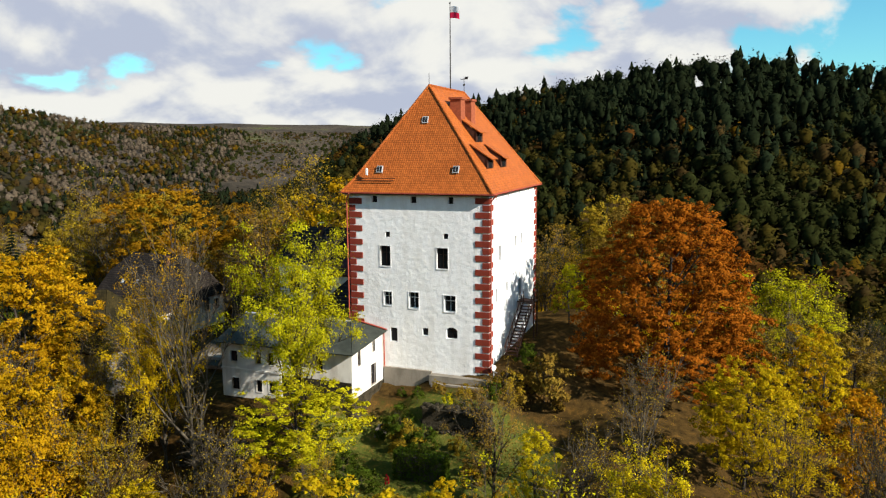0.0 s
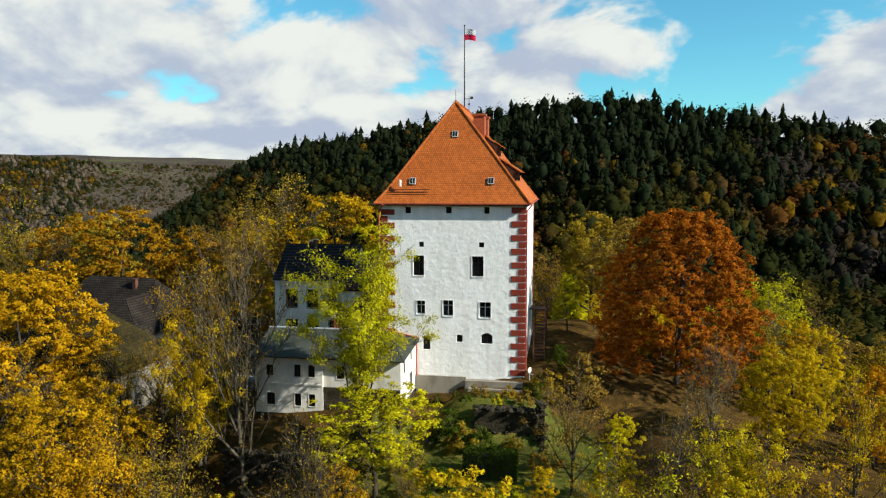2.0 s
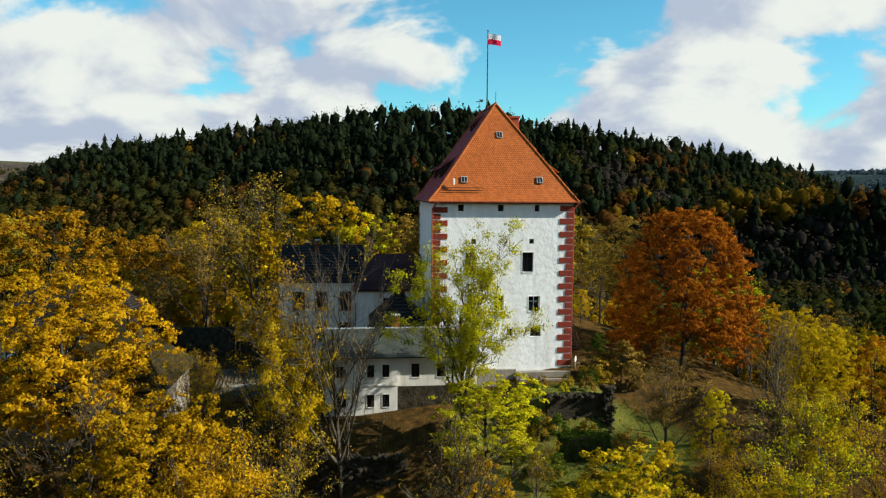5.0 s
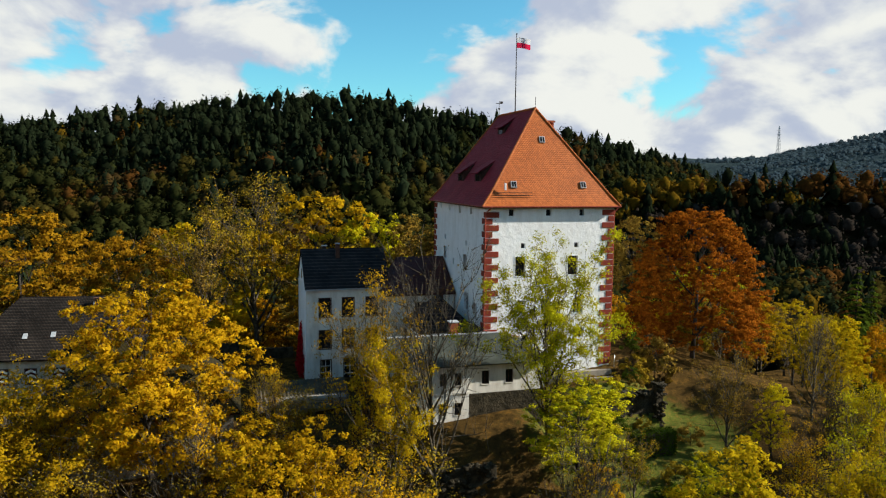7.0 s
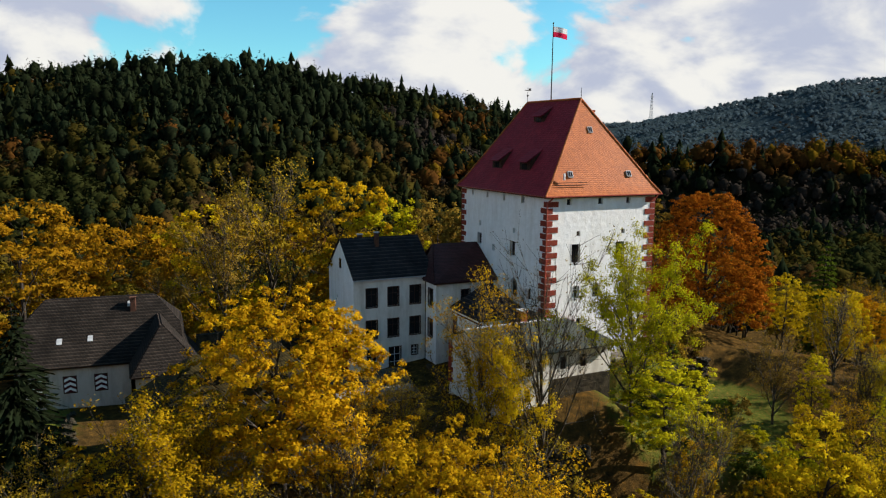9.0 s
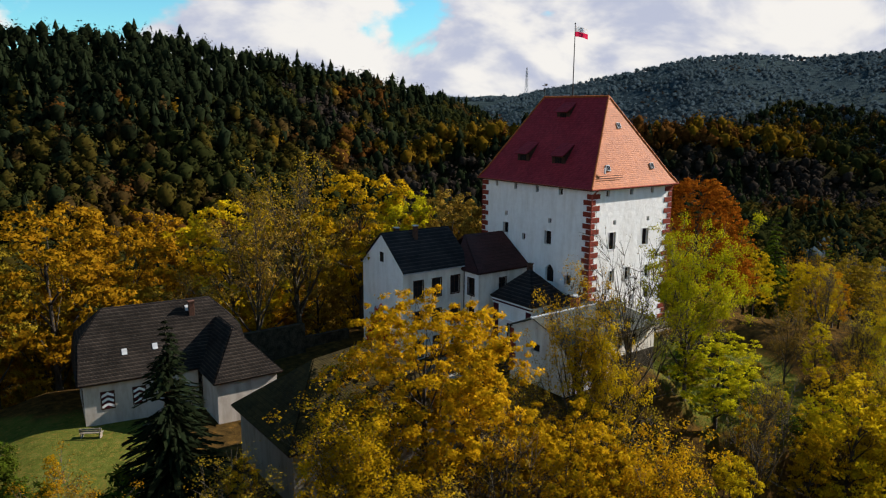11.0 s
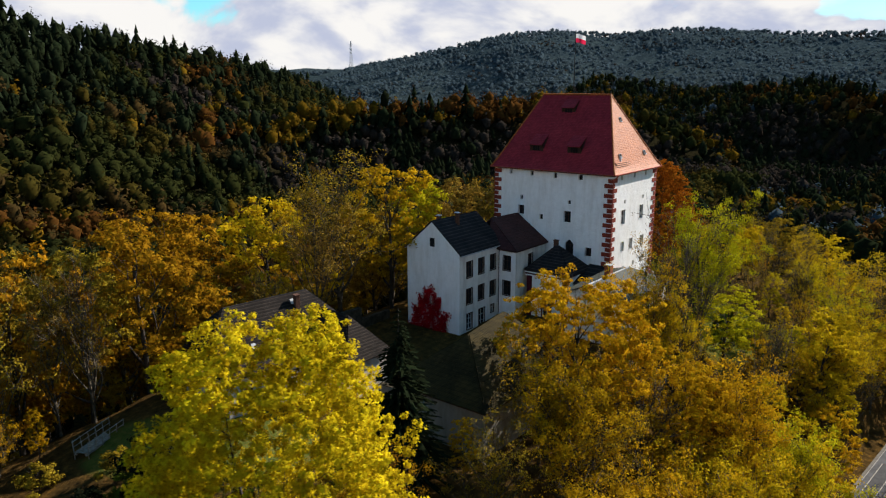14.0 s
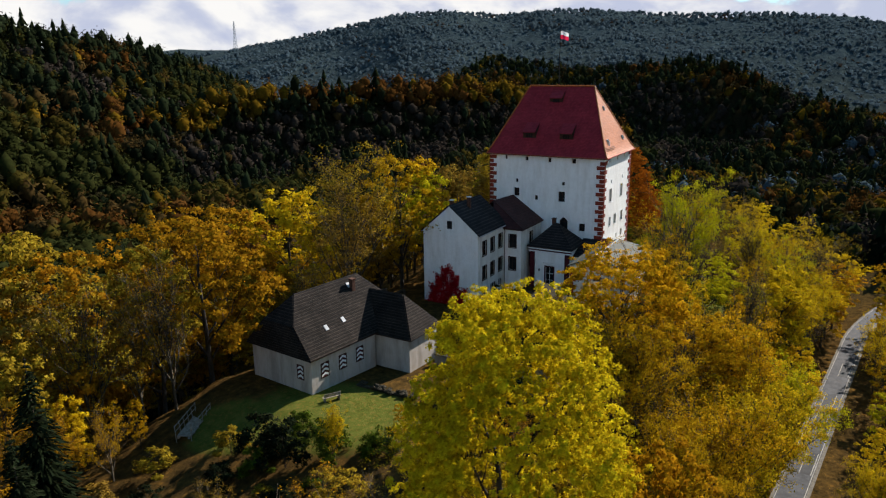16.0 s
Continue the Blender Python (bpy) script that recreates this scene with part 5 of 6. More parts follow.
def tree(key, leaf, x, y, top, wide=1.0, base=None, label=""):
    """A tree of a given make, its foot on the ground and its top at the given height."""
    trunk, crown, h, r = TREE_MESH[key]
    z = float(ground_z(x, y)) if base is None else base
    s = max(0.3, (top - z) / h)
    sort = "shrub" if key.startswith("shrub") else "spruce" if key in ("spruce", "young_fir") else "tree"
    if not label:
        label = ("almost bare %s with fine grey twigs" % sort if key.startswith("bare") else "sparse %s with %s leaves on thin branches" % (sort, NAMES[leaf]) if key.startswith("airy")
                 else "%s spruce with drooping boughs" % NAMES[leaf] if sort == "spruce" else "%s %s with a full autumn crown" % (NAMES[leaf], sort))
    t = thing({"shrub": "shrub", "spruce": "spruce_tree", "tree": "broadleaf_tree"}[sort], label, sort, (x, y, z), rng.uniform(0, 360), "trees of the castle hill")
    t.scale = (s * wide, s * wide, s)
    a = new("trunk", trunk)
    a.parent = t
    if crown:
        b = new("crown", crown)
        b.parent = t
        if not crown.materials:
            crown.materials.append(LEAF[leaf])
        b.material_slots[0].link = "OBJECT"
        b.material_slots[0].material = LEAF[leaf]
    placed.append((x, y, r * s * wide))
    return t


placed = []
# make, leaves, x, y, height of the top, width: round the tower and the garden
for row in (
    ("beech", "rust", 27.8, 6.4, 15.9, 1.05), ("lime_a", "lime", 1.4, -11.6, 11.9, 0.85), ("fine_a", "lime", 2.9, -14.2, 3.3, 1.55), ("bare_c", "brown", -8.3, -12.8, 12.6, 0.68), ("airy_a", "gold", -13.2, -10.6, 9.6, 0.72),
    ("maple", "yellow", 34.1, -7.2, 5.4, 0.82), ("broad_c", "orange", 41.0, -6.0, 4.0, 0.8), ("bare_a", "olive", 27.4, -12.0, 5.8, 0.95), ("fine_b", "lemon", 21.0, -14.5, 1.8, 0.8),
    ("fan_a", "lime", 38.5, 20.0, 6.4, 1.2), ("fine_b", "lime", 17.4, 16.6, 7.8, 0.85), ("young_fir", "lime", 18.2, 29.4, 10.8, 1.25, None, "yellow-green larch with feathery autumn boughs"), ("fine_b", "yellow", 20.5, 19.5, 5.0, 0.8), ("airy_a", "olive", 20.5, 31.0, 10.0, 1.2), ("airy_b", "brown", 17.6, -13.0, 3.6, 0.9),
):
    tree(*row)
# below the garden
for row in (
    ("bare_a", "olive", 24.3, -17.5, 2.0, 0.9), ("airy_b", "gold", 19.5, -19.0, -1.0, 0.8), ("fan_a", "lemon", 28.0, -17.5, 1.6, 0.8), ("airy_b", "gold", 30.5, -22.5, 1.0, 0.9),
    ("airy_a", "yellow", 36.0, -15.5, 4.5, 0.8), ("mid_b", "lime", 14.5, -19.5, -3.4, 0.9), ("bare_a", "olive", 41.0, -14.0, 4.5, 0.8), ("airy_b", "lime", 23.0, -22.5, 0.5, 0.9), ("mid_b", "gold", 1.6, -19.0, -1.2, 0.75), ("mid_b", "yellow", 9.0, -21.0, -4.6, 0.8),
):
    tree(*row)
# round the court and behind the houses
for row in (
    ("broad_a", "gold", -12.6, 26.0, 17.0, 1.0), ("airy_a", "olive", -20.0, 28.0, 16.4, 1.1), ("broad_b", "yellow", -25.0, 35.6, 13.2, 1.1), ("maple", "amber", -37.0, 42.0, 11.2, 1.0),
    ("broad_a", "amber", -46.5, 29.5, 15.0, 1.05), ("broad_b", "lime", -5.6, 26.2, 14.2, 0.9), ("maple", "gold", -28.6, -11.2, 11.2, 1.0), ("fan_a", "gold", -36.5, -14.0, 5.5, 1.0), ("airy_a", "olive", -20.0, -11.5, 3.6, 0.8), ("maple", "gold", -20.5, -17.0, 2.6, 0.95), ("fan_a", "yellow", -26.5, -23.0, -3.5, 1.0), ("fan_a", "gold", -33.5, -21.5, -2.0, 1.0), ("fan_a", "yellow", -19.0, -25.0, -5.0, 1.0), ("fan_a", "gold", -41.0, -19.5, -0.8, 1.0), ("fine_b", "yellow", -6.0, -21.5, -3.0, 0.9), ("fine_b", "gold", 5.5, -22.5, -4.0, 0.9), ("spruce", "needle", -44.6, -4.6, 10.7, 1.3), ("mid_b", "gold", -41.5, -8.5, 2.0, 0.8), ("airy_b", "olive", -43.5, -12.5, 3.0, 0.9),
    ("lemon_a", "lemon", -64.3, -15.0, 18.0, 0.74), ("fan_a", "yellow", -12.0, -12.0, 6.2, 0.72), ("fan_a", "gold", -16.5, -21.0, 0.5, 0.9),
    ("airy_a", "gold", -20.4, -5.0, 2.6, 0.9), ("airy_b", "olive", -18.0, -9.0, 1.6, 0.9), ("young_fir", "green", 54.0, 9.0, 8.0, 1.0), ("young_fir", "green", 62.0, 14.0, 6.0, 1.0), ("young_fir", "green", 70.0, 8.0, 3.0, 1.0), ("fine_b", "orange", -56.0, -22.0, 6.0, 0.7),
):
    tree(*row)
# shrubs on the slope below the garden lawn
for row in (
    ("shrub_a", "green", 7.5, -14.6, -3.0, 1.3), ("shrub_a", "olive", 10.8, -15.6, -3.8, 1.3), ("fine_b", "yellow", 15.6, -17.6, -1.2, 0.8), ("shrub_b", "lime", 13.2, -14.8, -4.0, 1.2), ("airy_b", "olive", 6.0, -17.4, -0.8, 0.8),
    ("shrub_a", "green", 5.4, -12.4, -2.8, 0.9), ("shrub_a", "green", 9.0, -17.8, -4.6, 1.3), ("mid_b", "lime", 12.0, -18.6, -3.2, 0.8), ("shrub_b", "brown", 15.8, -10.5, -2.8, 1.0),
):
    tree(*row)
# undergrowth round the path west of the lawn
for row in (
    ("shrub_a", "needle", -61.0, 13.4, -3.2, 1.2), ("shrub_a", "needle", -65.0, 17.6, -4.6, 1.2), ("fan_a", "amber", -68.0, 24.5, 1.0, 0.8), ("airy_b", "gold", -63.5, 24.0, 0.0, 0.8), ("airy_a", "amber", -72.0, 26.5, 3.0, 0.9), ("shrub_a", "brown", -66.5, 21.5, -4.6, 1.3), ("shrub_a", "needle", -69.5, 18.5, -6.0, 1.3), ("shrub_a", "amber", -71.0, 23.0, -5.0, 1.3), ("shrub_a", "olive", -61.5, 20.5, -3.6, 1.2), ("airy_b", "amber", -76.0, 22.0, 1.0, 0.9), ("shrub_a", "needle", -74.5, 14.0, -7.5, 1.4), ("shrub_a", "olive", -60.5, 9.0, -4.2, 1.4), ("shrub_a", "brown", -67.5, 15.5, -6.6, 1.5), ("shrub_a", "needle", -61.5, 6.0, -3.0, 1.2),
    ("shrub_a", "olive", -69.5, 11.0, -8.0, 1.5), ("shrub_a", "green", -58.6, 5.4, -3.4, 1.3), ("spruce", "needle", -75.0, 17.0, 5.5, 1.0), ("shrub_a", "brown", -72.0, 20.0, -7.6, 1.5), ("airy_b", "brown", -66.5, 8.5, -1.0, 0.8),
):
    tree(*row)
# the tall wood behind the low house
for row in (
    ("tall_a", "olive", -52.0, 31.0, 12.0, 0.9), ("broad_a", "amber", -57.5, 35.0, 12.5, 0.9), ("airy_a", "olive", -61.0, 29.5, 9.0, 0.9), ("tall_a", "brown", -64.5, 36.5, 11.0, 0.9), ("broad_b", "olive", -68.5, 30.5, 8.0, 0.9),
    ("airy_a", "brown", -56.0, 29.0, 7.5, 0.7), ("broad_c", "olive", -72.5, 36.0, 8.0, 1.0), ("tall_a", "olive", -59.5, 41.5, 14.0, 0.9), ("bare_a", "olive", -53.5, 27.2, 9.5, 0.8), ("broad_b", "yellow", -66.0, 26.0, 2.0, 0.7),
    ("fine_b", "gold", -59.5, 25.2, -0.5, 0.6), ("airy_b", "olive", -71.0, 41.0, 12.0, 1.0),
):
    tree(*row)
# beside the lawn and along the road
for row in (
    ("fan_a", "yellow", -55.5, 5.2, 1.2, 0.6), ("fine_b", "gold", -51.0, 1.5, -0.6, 0.6), ("spruce", "needle", -70.5, 22.0, 8.2, 0.95), ("shrub_a", "needle", -56.4, 12.6, -0.6, 1.0), ("shrub_a", "needle", -57.0, 9.5, -0.2, 0.95), ("shrub_a", "green", -58.4, 11.5, -2.6, 1.2), ("shrub_a", "olive", -57.0, 16.0, -2.6, 1.3), ("shrub_a", "green", -53.5, 2.5, -1.5, 1.4),
    ("fan_a", "yellow", 14.0, -25.0, -3.2, 0.9), ("fan_a", "yellow", 21.5, -23.8, -2.0, 0.9), ("mid_a", "gold", 3.0, -26.5, -8.0, 0.9), ("mid_b", "yellow", -4.0, -25.0, -7.0, 0.9), ("airy_a", "yellow", 22.0, -36.8, -9.0, 0.8), ("mid_b", "gold", 33.0, -38.2, -9.5, 0.8),
    ("fan_a", "lime", -12.0, -26.0, -5.6, 0.95), ("mid_a", "yellow", -8.0, -37.0, -12.0, 1.0), ("mid_b", "lime", 3.0, -38.0, -12.0, 1.0), ("mid_a", "gold", 13.0, -38.5, -11.0, 1.0), ("fan_a", "yellow", -19.0, -36.0, -12.0, 0.9), ("fan_a", "yellow", 29.0, -27.2, -5.5, 1.1), ("mid_b", "gold", 36.0, -28.8, -6.5, 1.0), ("mid_a", "orange", 42.0, -29.2, -5.5, 1.1), ("mid_a", "yellow", 50.0, -30.2, -5.5, 1.0), ("airy_a", "olive", 60.0, -29.0, -6.0, 1.0), ("mid_a", "gold", 56.0, -40.0, -7.0, 1.0), ("mid_b", "olive", 45.0, -39.5, -8.5, 1.0),
):
    tree(*row)


# the woods of the castle hill
def blocked(x, y, room=0.0):
    for x0, x1, y0, y1 in ((-13, 18, -9, 21), (-50, -6, 1, 24), (-40, -20, -9, 4), (3, 15, -17, 0), (15, 31, -13, 3), (-58, -42, 0, 16), (-62, -52, 10, 24), (20, 33, -5, 4), (18, 46, -21, 3)):
        if x0 - room < x < x1 + room and y0 - room < y < y1 + room:
            return True
    return abs(y - float(road_y(x))) < 3.2 + room and x > -40


SOUTH = [("airy_a", "gold"), ("bare_a", "olive"), ("mid_a", "yellow"), ("airy_b", "amber"), ("airy_b", "olive"), ("mid_b", "yellow"), ("airy_a", "yellow"), ("mid_b", "olive"), ("airy_b", "amber"), ("airy_a", "olive"), ("mid_a", "gold")]
NORTH = [("broad_a", "gold"), ("broad_b", "olive"), ("tall_a", "olive"), ("airy_a", "olive"), ("broad_c", "orange"), ("broad_b", "brown"), ("tall_a", "brown"), ("airy_a", "brown"), ("broad_a", "olive"), ("airy_b", "gold"), ("bare_a", "olive")]
SUNNY = [("mid_a", "yellow"), ("airy_a", "gold"), ("mid_b", "yellow"), ("fan_a", "gold"), ("airy_a", "yellow"), ("mid_b", "gold"), ("airy_b", "olive"), ("mid_a", "orange"), ("mid_b", "amber"), ("bare_a", "olive")]
WEST = [("airy_a", "gold"), ("tall_a", "olive"), ("airy_a", "brown"), ("bare_a", "olive"), ("tall_a", "amber"), ("airy_b", "gold"), ("broad_c", "olive"), ("broad_b", "amber")]
heroes = list(placed)
step = 6.1
for gx in np.arange(-88, 66, step):
    for gy in np.arange(-52, 62, step):
        x, y = gx + rng.uniform(-2.2, 2.2), gy + rng.uniform(-2.2, 2.2)
        if blocked(x, y, 1.2) or any(math.hypot(x - a, y - b) < 0.5 * r + 1.0 for a, b, r in heroes):
            continue
        # no trees on the outer side of the hill, out of the camera's view
        if y < -36 + max(0, -48 - x) * 0.9 and not (0 < x and y > -50):
            continue
        # gaps in the wood above the road
        if y < -10 and x > -22 and int(abs(gx * 3 + gy * 7)) % 5 == 0:
            continue
        z = float(ground_z(x, y))
        south = y < 10 or x < -54
        if not south and rng.random() < 0.25:
            continue
        # tree tops are capped to keep the camera's sight lines to castle and court
        d_castle = math.hypot(max(abs(x + 1) - 10, 0), y - 2)
        d_court = math.hypot(max(abs(x + 44) - 6, 0), y - 10)
        lid = min(-2 + 0.34 * (d_castle - 8), -2.0 + 0.34 * (d_court - 6))
        high = rng.uniform(9.5, 15.5) if south else rng.uniform(11, 17)
        top = min(z + high, lid + rng.uniform(-1.5, 1.2)) if south and x < 46 else z + high
        if x > 24 and y > -4:
            top = min(top, 7.5 - 0.16 * (x - 24) - 0.12 * max(0, y) + rng.uniform(-2, 1))
        if top - z < 2.0:
            continue
        if top - z < 6.0:
            tree(("shrub_a", "shrub_b")[rng.integers(2)], ("olive", "yellow", "brown", "lime", "gold", "green")[rng.integers(6)], x, y, z + min(top - z, 4.5))
            continue
        if -84 < x < -57 and 0 < y < 24:
            continue
        kinds = SUNNY if south and y < -10 and x > -22 else SOUTH if south else NORTH if x > -42 else WEST
        key, leaf = kinds[rng.integers(len(kinds))]
        tree(key, leaf, x, y, top, rng.uniform(0.85, 1.15))


# ---- outdoor works and small things ----
def road():
    xs = np.arange(-44, 190, 2.0)
    yc = road_y(xs)

    def strip(name, off0, off1, z, mat, label="", a=0, b=None, kind="structure"):
        sl = slice(a, b)
        v = np.concatenate([np.stack([xs[sl], yc[sl] + off0, np.full(len(xs[sl]), z)], 1), np.stack([xs[sl], yc[sl] + off1, np.full(len(xs[sl]), z)], 1)])
        n = len(xs[sl])
        i = np.arange(n - 1)
        me = mesh_np(name, v, np.stack([i, i + 1, i + 1 + n, i + n], 1))
        me.materials.append(mat)
        ob = new(name, me)
        return tagged(ob, label, "road", kind=kind) if label else ob

    r = strip("road", -1.6, 1.6, ROAD_Z + 0.05, ASPHALT, "grey asphalt country road with white edge lines and darker repairs")
    for o0, o1 in ((-1.52, -1.43), (1.43, 1.51)):
        strip("edge_line", o0, o1, ROAD_Z + 0.056, KERBSTONE).parent = r
    for o0, o1 in ((-2.0, -1.6), (1.6, 1.9)):
        strip("shoulder", o0, o1, ROAD_Z + 0.02, GRAVEL).parent = r
    for k, n, w0, w1 in ((18, 4, -1.3, 0.1), (26, 6, -0.8, 0.8), (35, 4, -1.3, 0.2)):
        strip("asphalt_patch", w0, w1, ROAD_Z + 0.054, PATCH, a=k, b=k + n).parent = r
        for side_w in (w0, w1 - 0.1):
            strip("patch_seam", side_w, side_w + 0.1, ROAD_Z + 0.058, KERBSTONE, a=k, b=k + n).parent = r


PATCH = rough_surface("dark_asphalt", (0.022, 0.022, 0.023), (0.04, 0.04, 0.041), 1.5, 0.8, 0.2)
GRAVEL = rough_surface("dusty_gravel", (0.09, 0.08, 0.065), (0.17, 0.15, 0.12), 2.0, 0.95, 0.4)
KERBSTONE = rough_surface("pale_gravel", (0.22, 0.20, 0.17), (0.36, 0.33, 0.29), 2.0, 0.95, 0.4)
road()


def outside_stairs():
    s = thing("outside_stairs", "steep dark wooden stairs up to the tower's side door", "stairs", (14.6, 0, 0))
    n, y0, z0, y1, z1 = 17, 2.9, 1.0, 9.6, 4.7
    for k in range(n):
        u = (k + 0.5) / n
        part("step", boxes((-0.5, 0.5, y0 + (y1 - y0) * u - 0.16, y0 + (y1 - y0) * u + 0.16, z0 + (z1 - z0) * u - 0.025, z0 + (z1 - z0) * u + 0.025)), DARKWOOD, s)
    ang = math.degrees(math.atan2(z1 - z0, y1 - y0))
    L = math.hypot(z1 - z0, y1 - y0)
    for x in (-0.52, 0.52):
        st = part("stringer", boxes((-0.04, 0.04, 0, L, -0.16, 0.12)), DARKWOOD, s)
        st.matrix_basis = pose(x, y0, z0, ang)
        hr = part("handrail", boxes((-0.03, 0.03, 0, L, 0.92, 1.0)), DARKWOOD, s)
        hr.matrix_basis = pose(x, y0, z0, ang)
        for k in range(7):
            u = k / 6
            part("baluster", boxes((x - 0.03, x + 0.03, y0 + (y1 - y0) * u - 0.03, y0 + (y1 - y0) * u + 0.03, z0 + (z1 - z0) * u, z0 + (z1 - z0) * u + 1.1)), DARKWOOD, s)
    part("landing", boxes((-1.2, 0.6, 9.6, 11.2, 4.62, 4.72)), DARKWOOD, s)
    for y in (9.7, 11.1):
        part("post", boxes((0.45, 0.58, y - 0.06, y + 0.06, -0.5, 5.8)), DARKWOOD, s)
    part("rail", boxes((0.48, 0.56, 9.6, 11.2, 5.66, 5.76)), DARKWOOD, s)


outside_stairs()


def satellite_dish():
    d = thing("satellite_dish", "white satellite dish on a short post by the wall", "dish", (13.95, -0.25, 0), 58)
    bm = bmesh.new()
    rings = []
    for i in range(5):
        r = 0.26 * i / 4
        rings.append([bm.verts.new((r * math.cos(a), 0.25 * r * r / 0.26, r * math.sin(a) + 0.75)) for a in np.arange(14) * 2 * math.pi / 14])
    for a, b in zip(rings[1:], rings[2:]):
        for k in range(14):
            bm.faces.new((a[k], a[(k + 1) % 14], b[(k + 1) % 14], b[k]))
    bm.faces.new(rings[1])
    for v in [v for v in bm.verts if not v.link_faces]:
        bm.verts.remove(v)
    r = part("reflector", bm, PAINTW, d)
    r.modifiers.new("thick", "SOLIDIFY").thickness = 0.02
    part("post", boxes((-0.03, 0.03, 0.05, 0.11, -1.5, 0.8)), METAL, d)
    part("arm", boxes((-0.015, 0.015, -0.35, 0.05, 0.38, 0.41)), METAL, d)


satellite_dish()


def leafy_box(name, label, x0, x1, y0, y1, z0, z1, leaf, n, size=0.1):
    """A clipped hedge: a dense leaf skin over a dark core."""
    h = thing(name, label, "hedge", ((x0 + x1) / 2, (y0 + y1) / 2, z0))
    dx, dy, dz = (x1 - x0) / 2, (y1 - y0) / 2, z1 - z0
    p = rng.uniform(-1, 1, (n, 3))
    k = np.argmax(np.abs(p), axis=1)
    face = rng.integers(0, 5, n)
    d = np.zeros((n, 3))
    for f, (ax, sg) in enumerate(((0, -1), (0, 1), (1, -1), (1, 1), (2, 1))):
        q = face == f
        p[q, ax] = sg
        d[q, ax] = sg
    c = p * np.array([dx, dy, dz / 2]) + np.array([0, 0, dz / 2]) + rng.normal(0, 0.07, (n, 3))
    me = leafy_mesh("leaves", *leaf_blades(c, size, d, 0.6))
    me.materials.append(LEAF[leaf])
    ob = new("leaves", me)
    ob.parent = h
    part("core", bevelled(boxes((-dx + .08, dx - .08, -dy + .08, dy - .08, -0.4, dz - .08)), .1), BARK, h)


leafy_box("hedge", "clipped dark green garden hedge", 9.4, 13.4, -11.8, -10.6, -5.0, -2.9, "green", 5600, 0.085)


def rubble(name, label, x0, x1, y0, y1, z0, z1, n, size, lean=0.0):
    """A dry wall of uneven stones over a rough core."""
    w = thing(name, label, "wall")
    shapes = []
    for k in range(5):
        bm = bmesh.new()
        bmesh.ops.create_icosphere(bm, subdivisions=1, radius=1)
        for v in bm.verts:
            v.co = v.co * rng.uniform(0.75, 1.1)
        me = bpy.data.meshes.new("stone")
        bm.to_mesh(me); bm.free()
        me.materials.append(STONE)
        shapes.append(me)
    part("core", boxes((x0 + .15, x1 - .15, y0 + .3, y1, z0 - 1.0, z1 - .15)), STONE, w)
    for k in range(n):
        ob = new("stone", shapes[rng.integers(5)])
        ob.parent = w
        z = rng.uniform(z0, z1)
        s = size * rng.uniform(0.6, 1.3)
        top = rng.random() < 0.25
        ob.matrix_basis = pose(rng.uniform(x0, x1), rng.uniform(y0, y1) if top else y0 + rng.uniform(0.05, 0.35) + lean * (z - z0), z1 if top else z,
                               rng.uniform(-20, 20), rng.uniform(-20, 20), rng.uniform(0, 360)) @ Matrix.Diagonal((s * 1.35, s, s * 0.75, 1))
    return w


rubble("garden_wall", "tumbled rubble retaining wall below the tower corner", 9.4, 15.0, -6.6, -5.3, -3.9, -1.15, 230, 0.2, 0.3)
rubble("wall_pier", "square rubble pier at the end of the garden wall", 14.6, 15.6, -6.9, -5.8, -4.3, -0.35, 60, 0.2)
rubble("terrace_wall", "old rubble terrace wall below the annex", -10.5, -3.0, -12.4, -11.7, -6.6, -3.9, 90, 0.32)
rubble("lawn_wall", "low pale stone edging of the lawn", -42.7, -41.9, 5.5, 12.5, -4.4, -3.3, 110, 0.30)


def wall_creeper():
    """Red autumn creeper climbing the gable in ragged tongues."""
    t = thing("wall_creeper", "deep red creeper climbing the white gable wall", "climbing plant", (-15.62, 16.6, -4.0))
    pts, nor = [], []
    for y, high, wide in ((-2.4, 3.3, 0.6), (-1.6, 4.7, 0.6), (-0.8, 5.6, 0.6), (0.0, 6.2, 0.5), (0.8, 5.8, 0.55), (1.6, 4.9, 0.6), (2.4, 3.4, 0.55)):
        n = int(260 * high * wide)
        z = high * rng.random(n) ** 1.1
        w = wide * (1.05 - 0.55 * z / high)
        pts.append(np.stack([-0.10 - 0.55 * rng.random(n) ** 2 * (1 - z / high), y + rng.normal(0, 0.85, n) * w + 0.35 * np.sin(z * 1.7 + y * 3), z * rng.uniform(0.9, 1.08, n)], 1))
        nor.append(np.stack([-np.ones(n), rng.normal(0, 0.4, n), np.full(n, 0.5)], 1))
    me = leafy_mesh("leaves", *leaf_blades(np.concatenate(pts), 0.12, np.concatenate(nor), 0.5))
    me.materials.append(LEAF["red"])
    ob = new("leaves", me)
    ob.parent = t
    stems = [branch_path((-0.06, y, 0), (0, rng.normal(0, 0.1), 1), h, 0.04, 0.01, 5, 0.12, 0.2) for y, h in ((-0.8, 4.5), (0.1, 6.6), (0.9, 5.0))]
    for q in stems:
        for k in q:
            k[0] = -0.06
    st = mesh_np("stem", *tubes(stems, 5))
    st.materials.append(BARK)
    ob = new("stem", st)
    ob.parent = t


wall_creeper()


